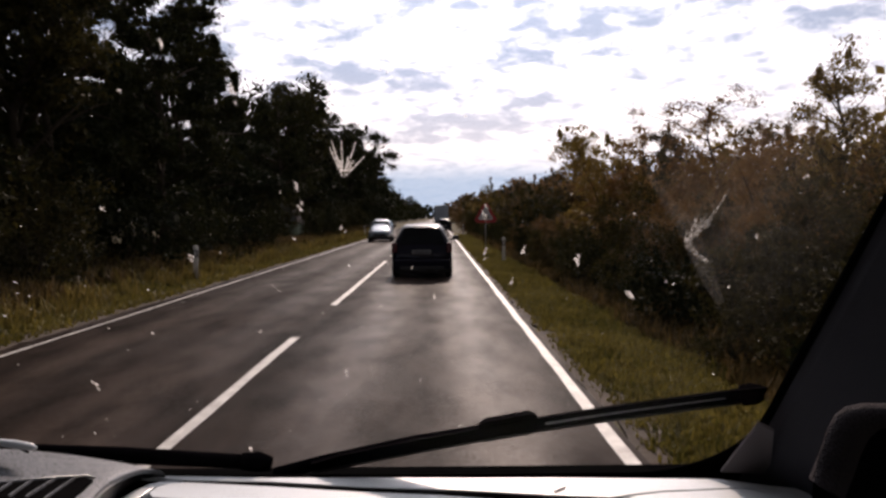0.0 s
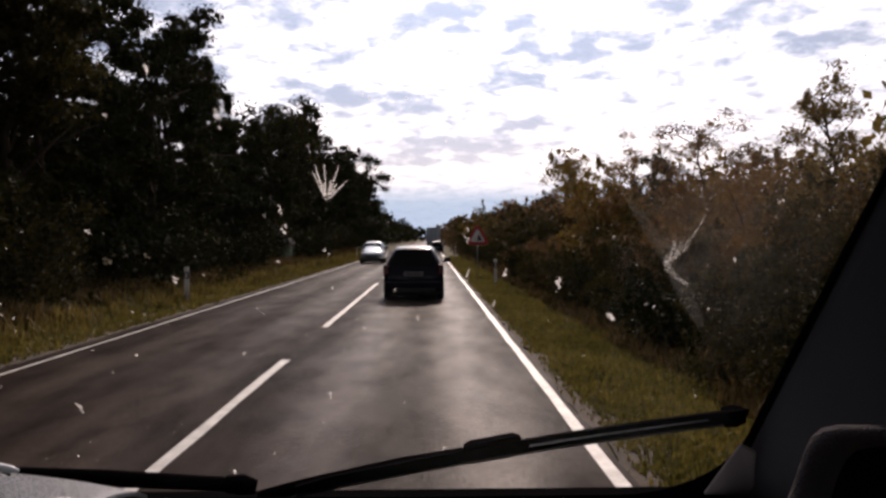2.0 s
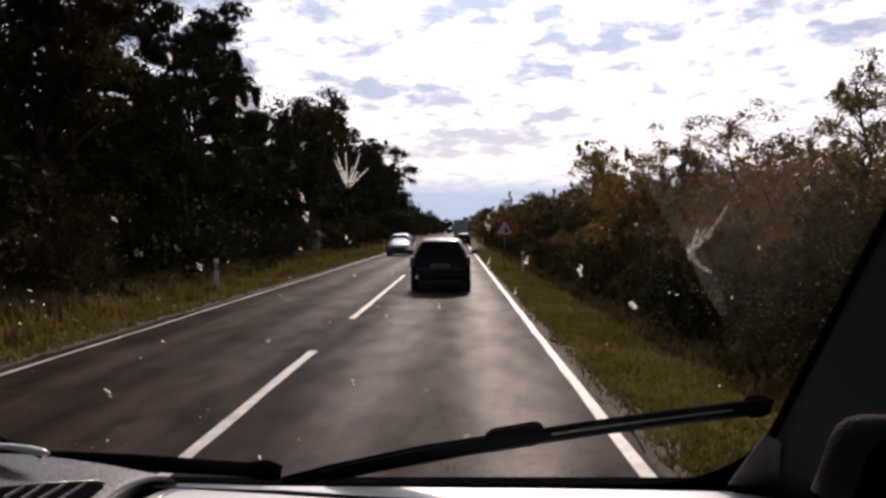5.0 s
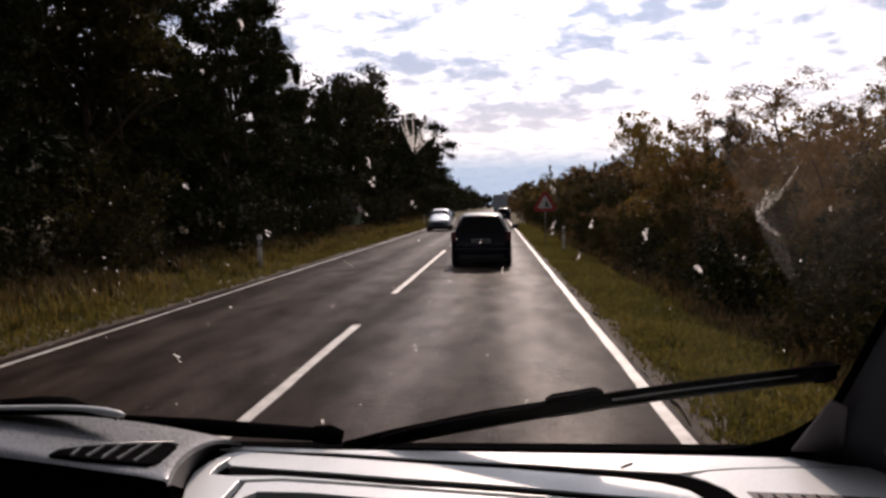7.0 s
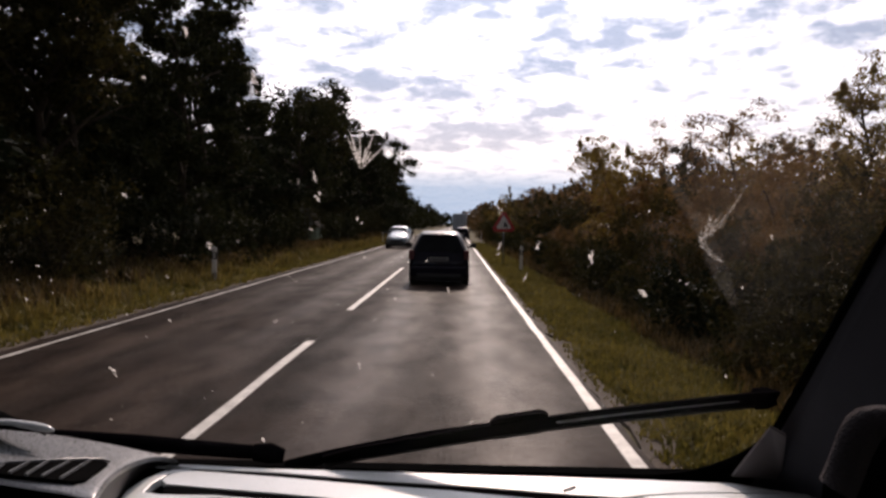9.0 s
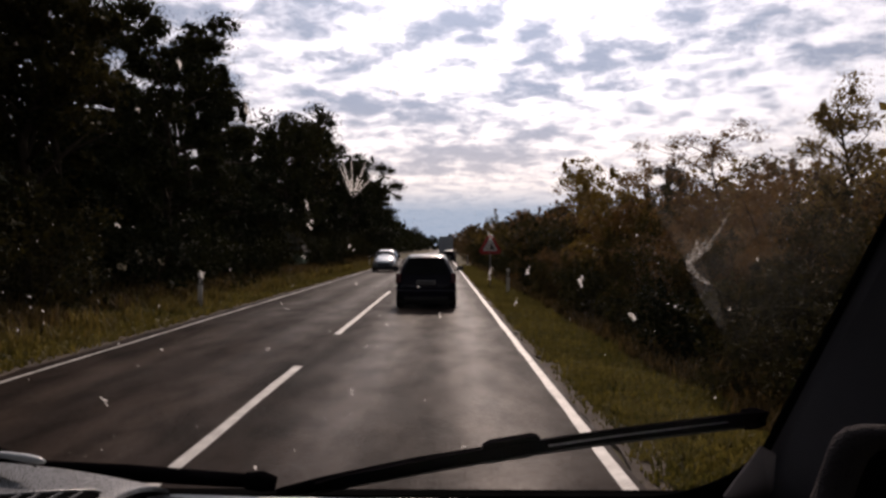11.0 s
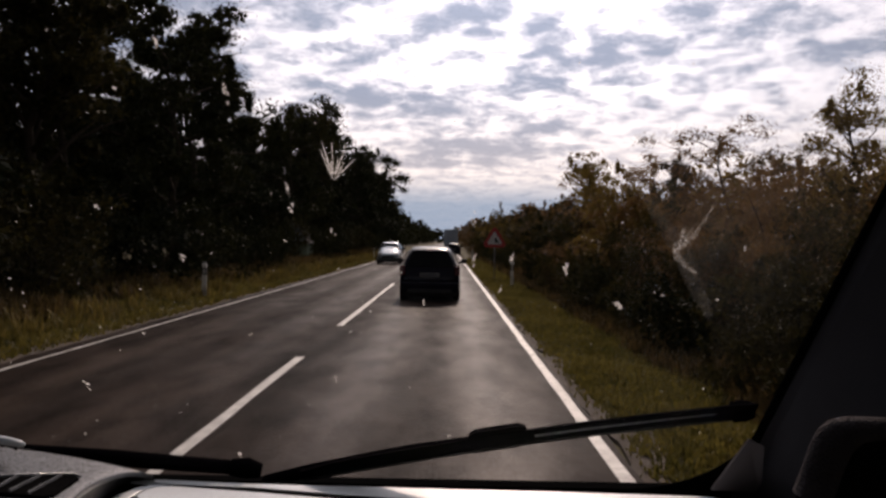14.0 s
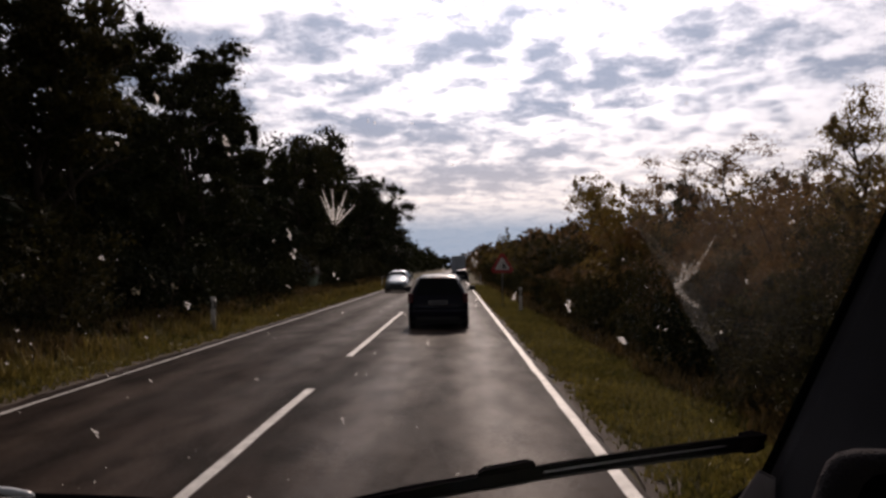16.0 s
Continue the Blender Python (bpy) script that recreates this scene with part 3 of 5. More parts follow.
# ---------------------------------------------------------------- trees and bushes
def tree(seed, kind, height, spread, mat, count, leaf, name="tree"):
    """Tapered trunk with limbs, and a crown of leaf clumps hung on the limbs."""
    r = np.random.default_rng(seed)
    top = empty(name, "", "")
    lean = Vector((r.normal() * 0.04, r.normal() * 0.04, 1))
    pieces, clumps, sizes = [], [], []
    stems = 1 if kind != "bush" else 4
    for s in range(stems):
        base = Vector((0, 0, -0.3)) if stems == 1 else Vector((r.normal() * 0.25 * spread, r.normal() * 0.25 * spread, -0.3))
        away = lean if stems == 1 else Vector((base.x * 0.5 + r.normal() * 0.15, base.y * 0.5 + r.normal() * 0.15, 1))
        h = height * (0.97 if stems == 1 else 0.7 + 0.3 * r.random())
        r0 = height * (0.020 if stems == 1 else 0.010)
        axis = [base + away * (h * k / 6) + Vector((r.normal(), r.normal(), 0)) * 0.02 * h * (k > 0) for k in range(7)]
        pieces.append(tube_arrays(axis, [r0 * (1 - 0.14 * k) for k in range(7)], 7))
        limbs = {"oak": 18, "pine": 26, "bush": 9, "airy": 20}[kind]
        for k in range(limbs):
            f = (k + r.random()) / limbs
            lo = {"oak": 0.16, "pine": 0.20, "bush": 0.08, "airy": 0.25}[kind]
            t = lo + (1 - lo) * f
            i = min(5, int(t * 6))
            start = axis[i].lerp(axis[i + 1], t * 6 - i)
            a = k * 2.4 + r.random() * 0.9
            if kind == "pine":
                reach = spread * (1.08 - 0.85 * f) * (0.6 + 0.6 * r.random())
                rise = 0.12
            elif kind == "oak":
                reach = spread * (0.55 + 0.75 * math.sin(math.pi * (0.15 + 0.75 * f))) * (0.55 + 0.5 * r.random())
                rise = 0.45
            elif kind == "airy":
                reach = spread * (0.9 - 0.5 * f) * (0.5 + 0.6 * r.random())
                rise = 0.8
            else:
                reach = spread * (0.80 - 0.30 * f) * (0.5 + 0.7 * r.random())
                rise = 0.05 + 0.6 * f
            end = start + Vector((math.cos(a) * reach, math.sin(a) * reach, reach * rise * (0.6 + 0.6 * r.random())))
            if end.z > height * 1.06:
                end.z = height * 1.06
            mid = start.lerp(end, 0.5) + Vector((0, 0, 0.06 * reach))
            rr = r0 * (0.45 - 0.25 * f)
            pieces.append(tube_arrays([start, mid, end], [rr, rr * 0.65, rr * 0.25], 5))
            if kind != "pine" and r.random() < 0.4:      # thin upright shoots break the outline
                tall = spread * (0.10 + 0.16 * r.random())
                clumps.append(tuple(end + Vector((0, 0, tall * 0.9)))), sizes.append(np.array([0.34, 0.34, 0.75]) * tall)
                pieces.append(tube_arrays([end, end + Vector((0.02, 0, tall * 1.7))], [rr * 0.2, rr * 0.08], 4))
            for q in ((0.45, 0.9), (0.75, 1.0), (1.0, 0.85)):
                clumps.append(tuple(start.lerp(end, q[0]) + Vector((r.normal(), r.normal(), r.normal())) * 0.10 * spread))
                sizes.append(np.array([1, 1, 0.62 if kind != "pine" else 0.45]) * spread * q[1] * {"oak": 0.34, "pine": 0.34, "bush": 0.34, "airy": 0.29}[kind] * (0.7 + 0.6 * r.random()))
        clumps.append(tuple(axis[6])), sizes.append(np.array([1, 1, 1.3]) * spread * 0.16)
    v, f = join_arrays(pieces)
    link_mesh("trunk", v, f, BARK, top, smooth=True)
    v1, f1 = leaves(r, clumps, [s * 0.66 for s in sizes], int(count * 0.32), leaf * (2.6 if height > 9 and leaf < 0.15 else 1.7), 0.3)
    v2, f2 = leaves(r, clumps, [s * 1.12 for s in sizes], int(count * 0.68), leaf * 0.9, 0.3)
    link_mesh("crown", np.concatenate([v1, v2]), np.concatenate([f1, f2 + len(v1)]), mat, top)
    return top


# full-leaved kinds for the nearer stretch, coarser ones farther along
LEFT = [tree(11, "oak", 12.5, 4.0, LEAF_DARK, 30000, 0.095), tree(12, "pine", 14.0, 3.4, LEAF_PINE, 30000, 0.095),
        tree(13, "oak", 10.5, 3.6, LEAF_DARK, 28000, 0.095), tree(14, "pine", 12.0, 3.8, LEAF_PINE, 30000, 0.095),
        tree(15, "airy", 10.0, 3.2, LEAF_OLIVE_SHADED, 18000, 0.095)]
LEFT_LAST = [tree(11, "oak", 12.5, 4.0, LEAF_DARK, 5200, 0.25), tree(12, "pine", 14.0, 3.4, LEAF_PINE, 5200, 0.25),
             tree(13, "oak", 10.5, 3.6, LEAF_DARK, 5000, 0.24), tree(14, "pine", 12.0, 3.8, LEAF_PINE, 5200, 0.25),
             tree(15, "airy", 10.0, 3.2, LEAF_OLIVE_SHADED, 4000, 0.22)]
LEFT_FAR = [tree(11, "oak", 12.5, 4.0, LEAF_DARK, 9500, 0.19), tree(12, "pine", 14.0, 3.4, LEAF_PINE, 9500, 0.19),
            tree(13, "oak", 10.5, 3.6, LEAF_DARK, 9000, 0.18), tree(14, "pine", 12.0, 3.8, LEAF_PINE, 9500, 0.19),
            tree(15, "airy", 10.0, 3.2, LEAF_OLIVE_SHADED, 7500, 0.17)]
# the second kind's darkened leaves stand for shaded hollows in the thicket
RIGHT = [tree(21, "bush", 4.2, 2.1, LEAF_RUST, 14000, 0.055, "bush"), tree(22, "bush", 3.5, 2.0, LEAF_OLIVE_SHADED, 13000, 0.055, "bush"),
         tree(23, "bush", 4.8, 2.2, LEAF_OLIVE, 14000, 0.058, "bush"), tree(24, "bush", 2.4, 1.6, LEAF_RUST, 8000, 0.05, "bush")]
RIGHT_LAST = [tree(21, "bush", 4.2, 2.1, LEAF_RUST, 2400, 0.16, "bush"), tree(22, "bush", 3.5, 2.0, LEAF_OLIVE_SHADED, 2400, 0.16, "bush"),
              tree(23, "bush", 4.8, 2.2, LEAF_OLIVE, 2400, 0.17, "bush"), tree(24, "bush", 2.4, 1.6, LEAF_RUST, 1800, 0.14, "bush")]
RIGHT_FAR = [tree(21, "bush", 4.2, 2.1, LEAF_RUST, 6500, 0.105, "bush"), tree(22, "bush", 3.5, 2.0, LEAF_OLIVE_SHADED, 6500, 0.105, "bush"),
             tree(23, "bush", 4.8, 2.2, LEAF_OLIVE, 6500, 0.11, "bush"), tree(24, "bush", 2.4, 1.6, LEAF_RUST, 4500, 0.09, "bush")]
BEHIND = [tree(31, "airy", 7.5, 2.3, LEAF_OLIVE, 11000, 0.065), tree(32, "oak", 6.8, 2.5, LEAF_RUST, 12000, 0.07),
          tree(33, "airy", 6.2, 2.0, LEAF_RUST, 10000, 0.065)]
BEHIND_FAR = [tree(31, "airy", 7.5, 2.3, LEAF_OLIVE, 7000, 0.098), tree(32, "oak", 6.8, 2.5, LEAF_RUST, 7500, 0.105),
              tree(33, "airy", 6.2, 2.0, LEAF_RUST, 6500, 0.098)]
LOW = [tree(41, "bush", 2.6, 1.9, LEAF_DARK, 5000, 0.105, "bush"), tree(42, "bush", 3.4, 2.2, LEAF_OLIVE_SHADED, 5500, 0.105, "bush")]
TREE_TALL = (12.5, 14.0, 10.5, 12.0, 10.0)
TREE_WORDS = {0: "tall dark-green broadleaf tree at the wood's edge", 1: "tall dark pine with ragged tiers of branches",
              2: "dark broadleaf tree with a rounded crown", 3: "broad dark pine at the wood's edge", 4: "olive-green broadleaf tree with thin top twigs"}
BUSH_WORDS = {0: "rust-brown autumn bush beside the grass verge", 1: "bush darkened in colour for the thicket's shaded hollows",
              2: "tall olive-brown thicket bush on the roadside", 3: "low rust-brown shrub at the ditch"}
BACK_WORDS = {0: "thin airy tree standing over the roadside bushes", 1: "reddish-brown young tree behind the bushes", 2: "slender half-bare tree behind the bushes"}


def plant(stock, i, x, y, size, turn, words, category, group, used):
    src = stock[i]
    m = pose(x, y, ground_height(x, y), 0, 0, turn)
    if (id(stock), i) in used:
        ob = copy_thing(src, m)
    else:
        used.add((id(stock), i))
        ob = src
        ob.matrix_basis = m
    ob.scale = (size, size, size * (0.94 + 0.12 * rng.random()))
    tagged(ob, words[i], category, group)


def plant_all():
    used = set()
    # left: wood's edge, two staggered rows of uneven height
    global rng
    rng = np.random.default_rng(101)
    y, k = 2.0, 0
    while y < 150:
        stock = LEFT if y < 52 else LEFT_FAR if y < 95 else LEFT_LAST
        x = -11.6 + 0.9 * rng.normal()
        i = (k * 3 + int(rng.integers(0, 2))) % 5
        tall = 9.0 if y < 34 else 9.3 if y < 62 else 11.0
        size = tall / TREE_TALL[i] * (0.90 + 0.12 * math.sin(y * 0.21) + 0.26 * rng.random())
        plant(stock, i, x, y, size, rng.random() * 360, TREE_WORDS, "tree", "trees at the wood's edge", used)
        y += 4.4 + 2.0 * rng.random()
        k += 1
    rng = np.random.default_rng(102)
    y = -10.0
    while y < 140:
        plant(LEFT_LAST, int(rng.integers(0, 5)), -16.5 + rng.normal(), y, 0.68 + 0.16 * rng.random(), rng.random() * 360, TREE_WORDS, "tree", "trees in the wood", used)
        y += 5.0 + 2 * rng.random()
    rng = np.random.default_rng(103)
    y = -4.0
    low_words = {0: "low dark-green undergrowth bush below the trees", 1: "taller olive-brown undergrowth bush below the trees"}
    while y < 120:
        plant(LOW, int(rng.random() < 0.35), -9.9 + 0.6 * rng.normal(), y, 0.65 + 0.4 * rng.random(), rng.random() * 360, low_words, "bush", "undergrowth on the left", used)
        y += 2.7 + 1.2 * rng.random()
    # right: thicket close to the road, young trees behind
    rng = np.random.default_rng(104)
    y = -8.0
    while y < 130:
        i = int(rng.choice([0, 1, 2, 3], p=[0.36, 0.20, 0.20, 0.24]))
        x = 5.3 + 0.5 * rng.normal() - (0.9 if i == 3 else 0)
        size = 0.44 + 0.32 * rng.random()
        if not 44 < y < 63:
            plant(RIGHT if y < 32 else RIGHT_FAR if y < 72 else RIGHT_LAST, i, x, y, size, rng.random() * 360, BUSH_WORDS, "bush", "bushes along the road", used)
        y += 1.6 + 1.3 * rng.random()
    rng = np.random.default_rng(105)
    y = 3.0
    while y < 130:
        x = 9.6 + 0.7 * rng.normal()
        size = (0.58 + 0.30 * rng.random()) * (0.86 if y < 24 else 1.0)
        plant(BEHIND if y < 30 else BEHIND_FAR, int(rng.integers(0, 3)), x, y, size, rng.random() * 360, BACK_WORDS, "tree", "young trees behind the bushes", used)
        y += 4.0 + 2.0 * rng.random()
    rng = np.random.default_rng(106)
    y = 0.0
    while y < 130:
        plant(RIGHT if y < 24 else RIGHT_FAR if y < 72 else RIGHT_LAST, int(rng.choice([0, 1, 2])), 7.6 + 0.5 * rng.normal(), y, 0.68 + 0.28 * rng.random(), rng.random() * 360, BUSH_WORDS, "bush", "bushes along the road", used)
        y += 2.7 + 1.0 * rng.random()
    # low shrubs, their near-black leaves standing for shade along the thicket's foot
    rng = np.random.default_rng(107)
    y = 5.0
    foot_words = {0: "low shrub coloured dark for the shade at the thicket's foot", 1: "low olive-brown shrub darkened for the shade at the thicket's foot"}
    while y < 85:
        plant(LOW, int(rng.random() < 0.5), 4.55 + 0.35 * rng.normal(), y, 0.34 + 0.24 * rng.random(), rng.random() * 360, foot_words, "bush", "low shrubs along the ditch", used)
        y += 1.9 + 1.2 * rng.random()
    for stock in (LEFT, LEFT_FAR, LEFT_LAST, RIGHT, RIGHT_FAR, RIGHT_LAST, BEHIND, BEHIND_FAR, LOW):
        for i, src in enumerate(stock):
            if (id(stock), i) not in used:      # a kind that found no place
                for ob in (*src.children, src):
                    bpy.data.objects.remove(ob)


plant_all()


def far_woods(name, x0, x1, y0, y1, h0, h1, count, size, mat, label, seed):
    """Distant continuous wood: leaf clumps under a wavy canopy."""
    r = np.random.default_rng(seed)
    n = count // 60
    cx = x0 + (x1 - x0) * r.random(n)
    cy = y0 + (y1 - y0) * r.random(n) ** 1.3
    top = np.array([h0 + (h1 - h0) * (0.5 + 0.9 * noise.noise(Vector((a * 0.12, b * 0.045, seed)))) for a, b in zip(cx, cy)])
    cz = top * (0.15 + 0.85 * r.random(n) ** 0.7)
    centres = np.stack([cx, cy, cz], 1)
    spread = np.stack([1.5 + 0.8 * r.random(n), 1.8 + r.random(n), 1.1 + 0.6 * r.random(n)], 1)
    v, f = leaves(r, centres, spread, count, size)
    tagged(link_mesh(name, v, f, mat), label, "woods", kind="stuff")


far_woods("far_woods", -24, -9.5, 140, 620, 6, 10, 42000, 0.75, LEAF_DARK, "dark far wood along the road's other side", 3)
far_woods("far_woods", 4.6, 18, 125, 620, 3.5, 6.5, 42000, 0.70, LEAF_RUST, "brown-green far thicket along the road", 4)
far_woods("far_woods", -60, 60, 640, 760, 6, 12, 16000, 1.6, LEAF_DARK, "low dark wood closing the far end of the road", 5)
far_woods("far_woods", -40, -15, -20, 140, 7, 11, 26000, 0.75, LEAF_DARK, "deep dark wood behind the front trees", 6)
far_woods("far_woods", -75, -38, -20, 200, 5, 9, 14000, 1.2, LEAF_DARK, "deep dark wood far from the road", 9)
far_woods("far_woods", 10.5, 26, -20, 125, 3, 5.5, 56000, 0.26, LEAF_OLIVE, "thicket stretching away behind the young trees", 8)


# ---------------------------------------------------------------- vehicles
def loft_bm(stations):
    """Skin over mirrored cross-sections: each station is (y, [(half width, z), ...]) from sill to roof centre."""
    bm = bmesh.new()
    rings = []
    for y, prof in stations:
        right = [(w, z) for w, z in prof]
        ring = [bm.verts.new((w, y, z)) for w, z in right] + [bm.verts.new((-w, y, z)) for w, z in reversed(right)]
        rings.append(ring)
    n = len(rings[0])
    for a, b in zip(rings, rings[1:]):
        for i in range(n):
            bm.faces.new((a[i], a[(i + 1) % n], b[(i + 1) % n], b[i]))
    bm.faces.new(rings[0][::-1])
    bm.faces.new(rings[-1])
    return bm


def plate_bm(corners, thick, bevel=0.012):
    """A panel through four or more corners, thickened along its normal."""
    bm = bmesh.new()
    vs = [bm.verts.new(c) for c in corners]
    f = bm.faces.new(vs)
    f.normal_update()
    nrm = f.normal.copy()
    ext = bmesh.ops.extrude_face_region(bm, geom=[f])
    for g in ext["geom"]:
        if isinstance(g, bmesh.types.BMVert):
            g.co += nrm * thick
    if bevel:
        bmesh.ops.bevel(bm, geom=list(bm.edges), offset=bevel, segments=2, affect="EDGES", profile=0.5)
    return bm


def wheel_parts(car, x, y, r=0.31, w=0.20):
    def ring(prof, name, mat, parent):
        sides, verts, faces = 28, [], []
        for k in range(sides):
            a = 2 * math.pi * k / sides
            for dx, rad in prof:
                verts.append((x + dx, y + rad * math.cos(a), r + rad * math.sin(a)))
        m = len(prof)
        for k in range(sides):
            k2 = (k + 1) % sides
            for i in range(m - 1):
                faces.append((k * m + i, k * m + i + 1, k2 * m + i + 1, k2 * m + i))
        return link_mesh(name, verts, faces, mat, parent, smooth=True)
    h = w / 2
    wheel = ring([(-h * 0.9, r * 0.62), (-h, r * 0.80), (-h * 0.8, r * 0.97), (0, r), (h * 0.8, r * 0.97), (h, r * 0.80), (h * 0.9, r * 0.62)], "wheel", RUBBER, car)
    ring([(-h * 0.85, r * 0.64), (-h * 0.6, r * 0.55), (-h * 0.55, r * 0.12), (-h * 0.55, 0.001), (h * 0.55, 0.001), (h * 0.55, r * 0.12), (h * 0.6, r * 0.55), (h * 0.85, r * 0.64)], "rim", RIM, wheel)


def hatchback(label, paint, place, turn, W=0.83, H=1.46, L=3.95, with_plate=True):
    """A five-door hatchback; local y runs from the tail (0) to the nose (L)."""
    car = empty("car", label, "car")
    s, h = W / 0.83, H / 1.46

    def prof(w_low, w_mid, w_belt, z_belt, w_roof, z_roof, z_low=0.20):
        return [(w_low * s * 0.94, z_low), (w_low * s, z_low + 0.10), (w_mid * s, 0.58 * h), (w_belt * s, z_belt * h),
                (w_roof * s, (z_roof - 0.05) * h), (w_roof * s * 0.86, z_roof * h), (w_roof * s * 0.4, (z_roof + 0.015) * h)]
    st = [(0.00, prof(0.74, 0.78, 0.74, 0.62, 0.62, 0.66, 0.24)),
          (0.06, prof(0.79, 0.82, 0.79, 0.78, 0.70, 0.90, 0.26)),
          (0.16, prof(0.81, 0.83, 0.80, 0.90, 0.66, 1.14, 0.22)),
          (0.34, prof(0.81, 0.83, 0.80, 0.93, 0.56, 1.39, 0.20)),
          (0.62, prof(0.81, 0.83, 0.80, 0.94, 0.56, 1.445, 0.20)),
          (1.40, prof(0.81, 0.83, 0.80, 0.93, 0.58, 1.49, 0.19)),
          (2.10, prof(0.81, 0.83, 0.80, 0.92, 0.56, 1.41, 0.19)),
          (2.70, prof(0.81, 0.82, 0.78, 0.93, 0.60, 1.06, 0.19)),
          (3.30, prof(0.80, 0.81, 0.74, 0.80, 0.58, 0.90, 0.20)),
          (3.75, prof(0.74, 0.76, 0.66, 0.66, 0.52, 0.74, 0.24)),
          (3.95, prof(0.62, 0.64, 0.56, 0.60, 0.44, 0.64, 0.32))]
    st = [(yy * L / 3.95, p) for yy, p in st]
    body = part("body", loft_bm(st), paint, car, smooth=True)
    sub = body.modifiers.new("rounding", "SUBSURF")
    sub.levels = sub.render_levels = 2
    k = L / 3.95
    # glazing, standing a little proud of the shell
    part("rear_window", plate_bm([(-0.62 * s, 0.075, 0.93 * h), (0.62 * s, 0.075, 0.93 * h), (0.50 * s, 0.275, 1.345 * h), (-0.50 * s, 0.275, 1.345 * h)], 0.03), CAR_GLASS, car, "dark tinted rear window")
    part("windscreen", plate_bm([(0.66 * s, 2.80 * k, 0.99 * h), (-0.66 * s, 2.80 * k, 0.99 * h), (-0.50 * s, 2.14 * k, 1.375 * h), (0.50 * s, 2.14 * k, 1.375 * h)], 0.03), CAR_GLASS, car, "dark windscreen reflecting the sky")
    for sx in (-1, 1):
        for y0, y1, y2, y3 in ((0.55, 1.28, 1.28, 0.62), (1.36, 2.35, 2.02, 1.36)):
            c = [(sx * 0.805 * s, y0 * k, 0.96 * h), (sx * 0.805 * s, y1 * k, 0.96 * h), (sx * 0.635 * s, y2 * k, 1.345 * h), (sx * 0.635 * s, y3 * k, 1.345 * h)]
            part("side_window", plate_bm(c if sx > 0 else c[::-1], 0.02), CAR_GLASS, car, "dark tinted side window")
        part("tail_light", box_bm(sx * 0.745 * s - 0.075, sx * 0.745 * s + 0.075, -0.015, 0.16, 0.70 * h, 0.97 * h, 0.025), LAMP_RED, car, "dull red tail light")
        part("headlight", box_bm(sx * 0.56 * s - 0.15, sx * 0.56 * s + 0.15, 3.60 * k, 3.86 * k, 0.60 * h, 0.74 * h, 0.04), LAMP_CLEAR, car, "clear headlight")
        mirror = part("wing_mirror", box_bm(sx * 0.975 * s - 0.10, sx * 0.975 * s + 0.10, 2.22 * k, 2.34 * k, 0.98 * h, 1.12 * h, 0.035, 3), CAR_TRIM, car)
        part("mirror_arm", box_bm(sx * 0.84 * s - 0.06, sx * 0.84 * s + 0.06, 2.26 * k, 2.30 * k, 0.97 * h, 1.02 * h, 0.01), CAR_TRIM, mirror)
        for yy in (0.62, 3.15):
            wheel_parts(car, sx * 0.735 * s, yy * k)
    part("rear_bumper", box_bm(-0.78 * s, 0.78 * s, -0.07, 0.16, 0.24, 0.52 * h, 0.05, 3), paint, car)
    part("underbody", box_bm(-0.70 * s, 0.70 * s, 0.05, L - 0.3, 0.13, 0.30, 0.03), CAR_TRIM, car, "dark underbody")
    part("bumper_strip", box_bm(-0.60 * s, 0.60 * s, -0.085, -0.05, 0.22, 0.33, 0.012), CAR_TRIM, car)
    part("front_grille", box_bm(-0.40 * s, 0.40 * s, 3.86 * k, 3.97 * k, 0.42, 0.58, 0.03), CAR_TRIM, car, "black front grille")
    part("roof_spoiler", box_bm(-0.50 * s, 0.50 * s, 0.24, 0.42, 1.365 * h, 1.395 * h, 0.012, 3), paint, car)
    part("rear_wiper", plate_bm([(-0.05, 0.066, 0.945 * h), (-0.03, 0.060, 0.96 * h), (0.33 * s, 0.075, 1.0 * h), (0.33 * s, 0.072, 0.985 * h)], 0.012, 0), CAR_TRIM, car)
    part("brake_light", box_bm(-0.12, 0.12, 0.19, 0.23, 1.36 * h, 1.385 * h, 0.006), LAMP_RED, car)
    if with_plate:
        plate = part("number_plate", box_bm(-0.26, 0.26, -0.022, 0.02, 0.66 * h, 0.77 * h, 0.008), PLATE, car, "pale number plate")
        part("plate_bar", box_bm(-0.20, 0.20, -0.027, -0.02, 0.695 * h, 0.735 * h, 0.002), PLATE_BAR, plate)
    part("exhaust", box_bm(0.36, 0.44, -0.05, 0.25, 0.21, 0.27, 0.02), STEEL, car)
    car.matrix_basis = pose(*place, 0, 0, turn)
    return car


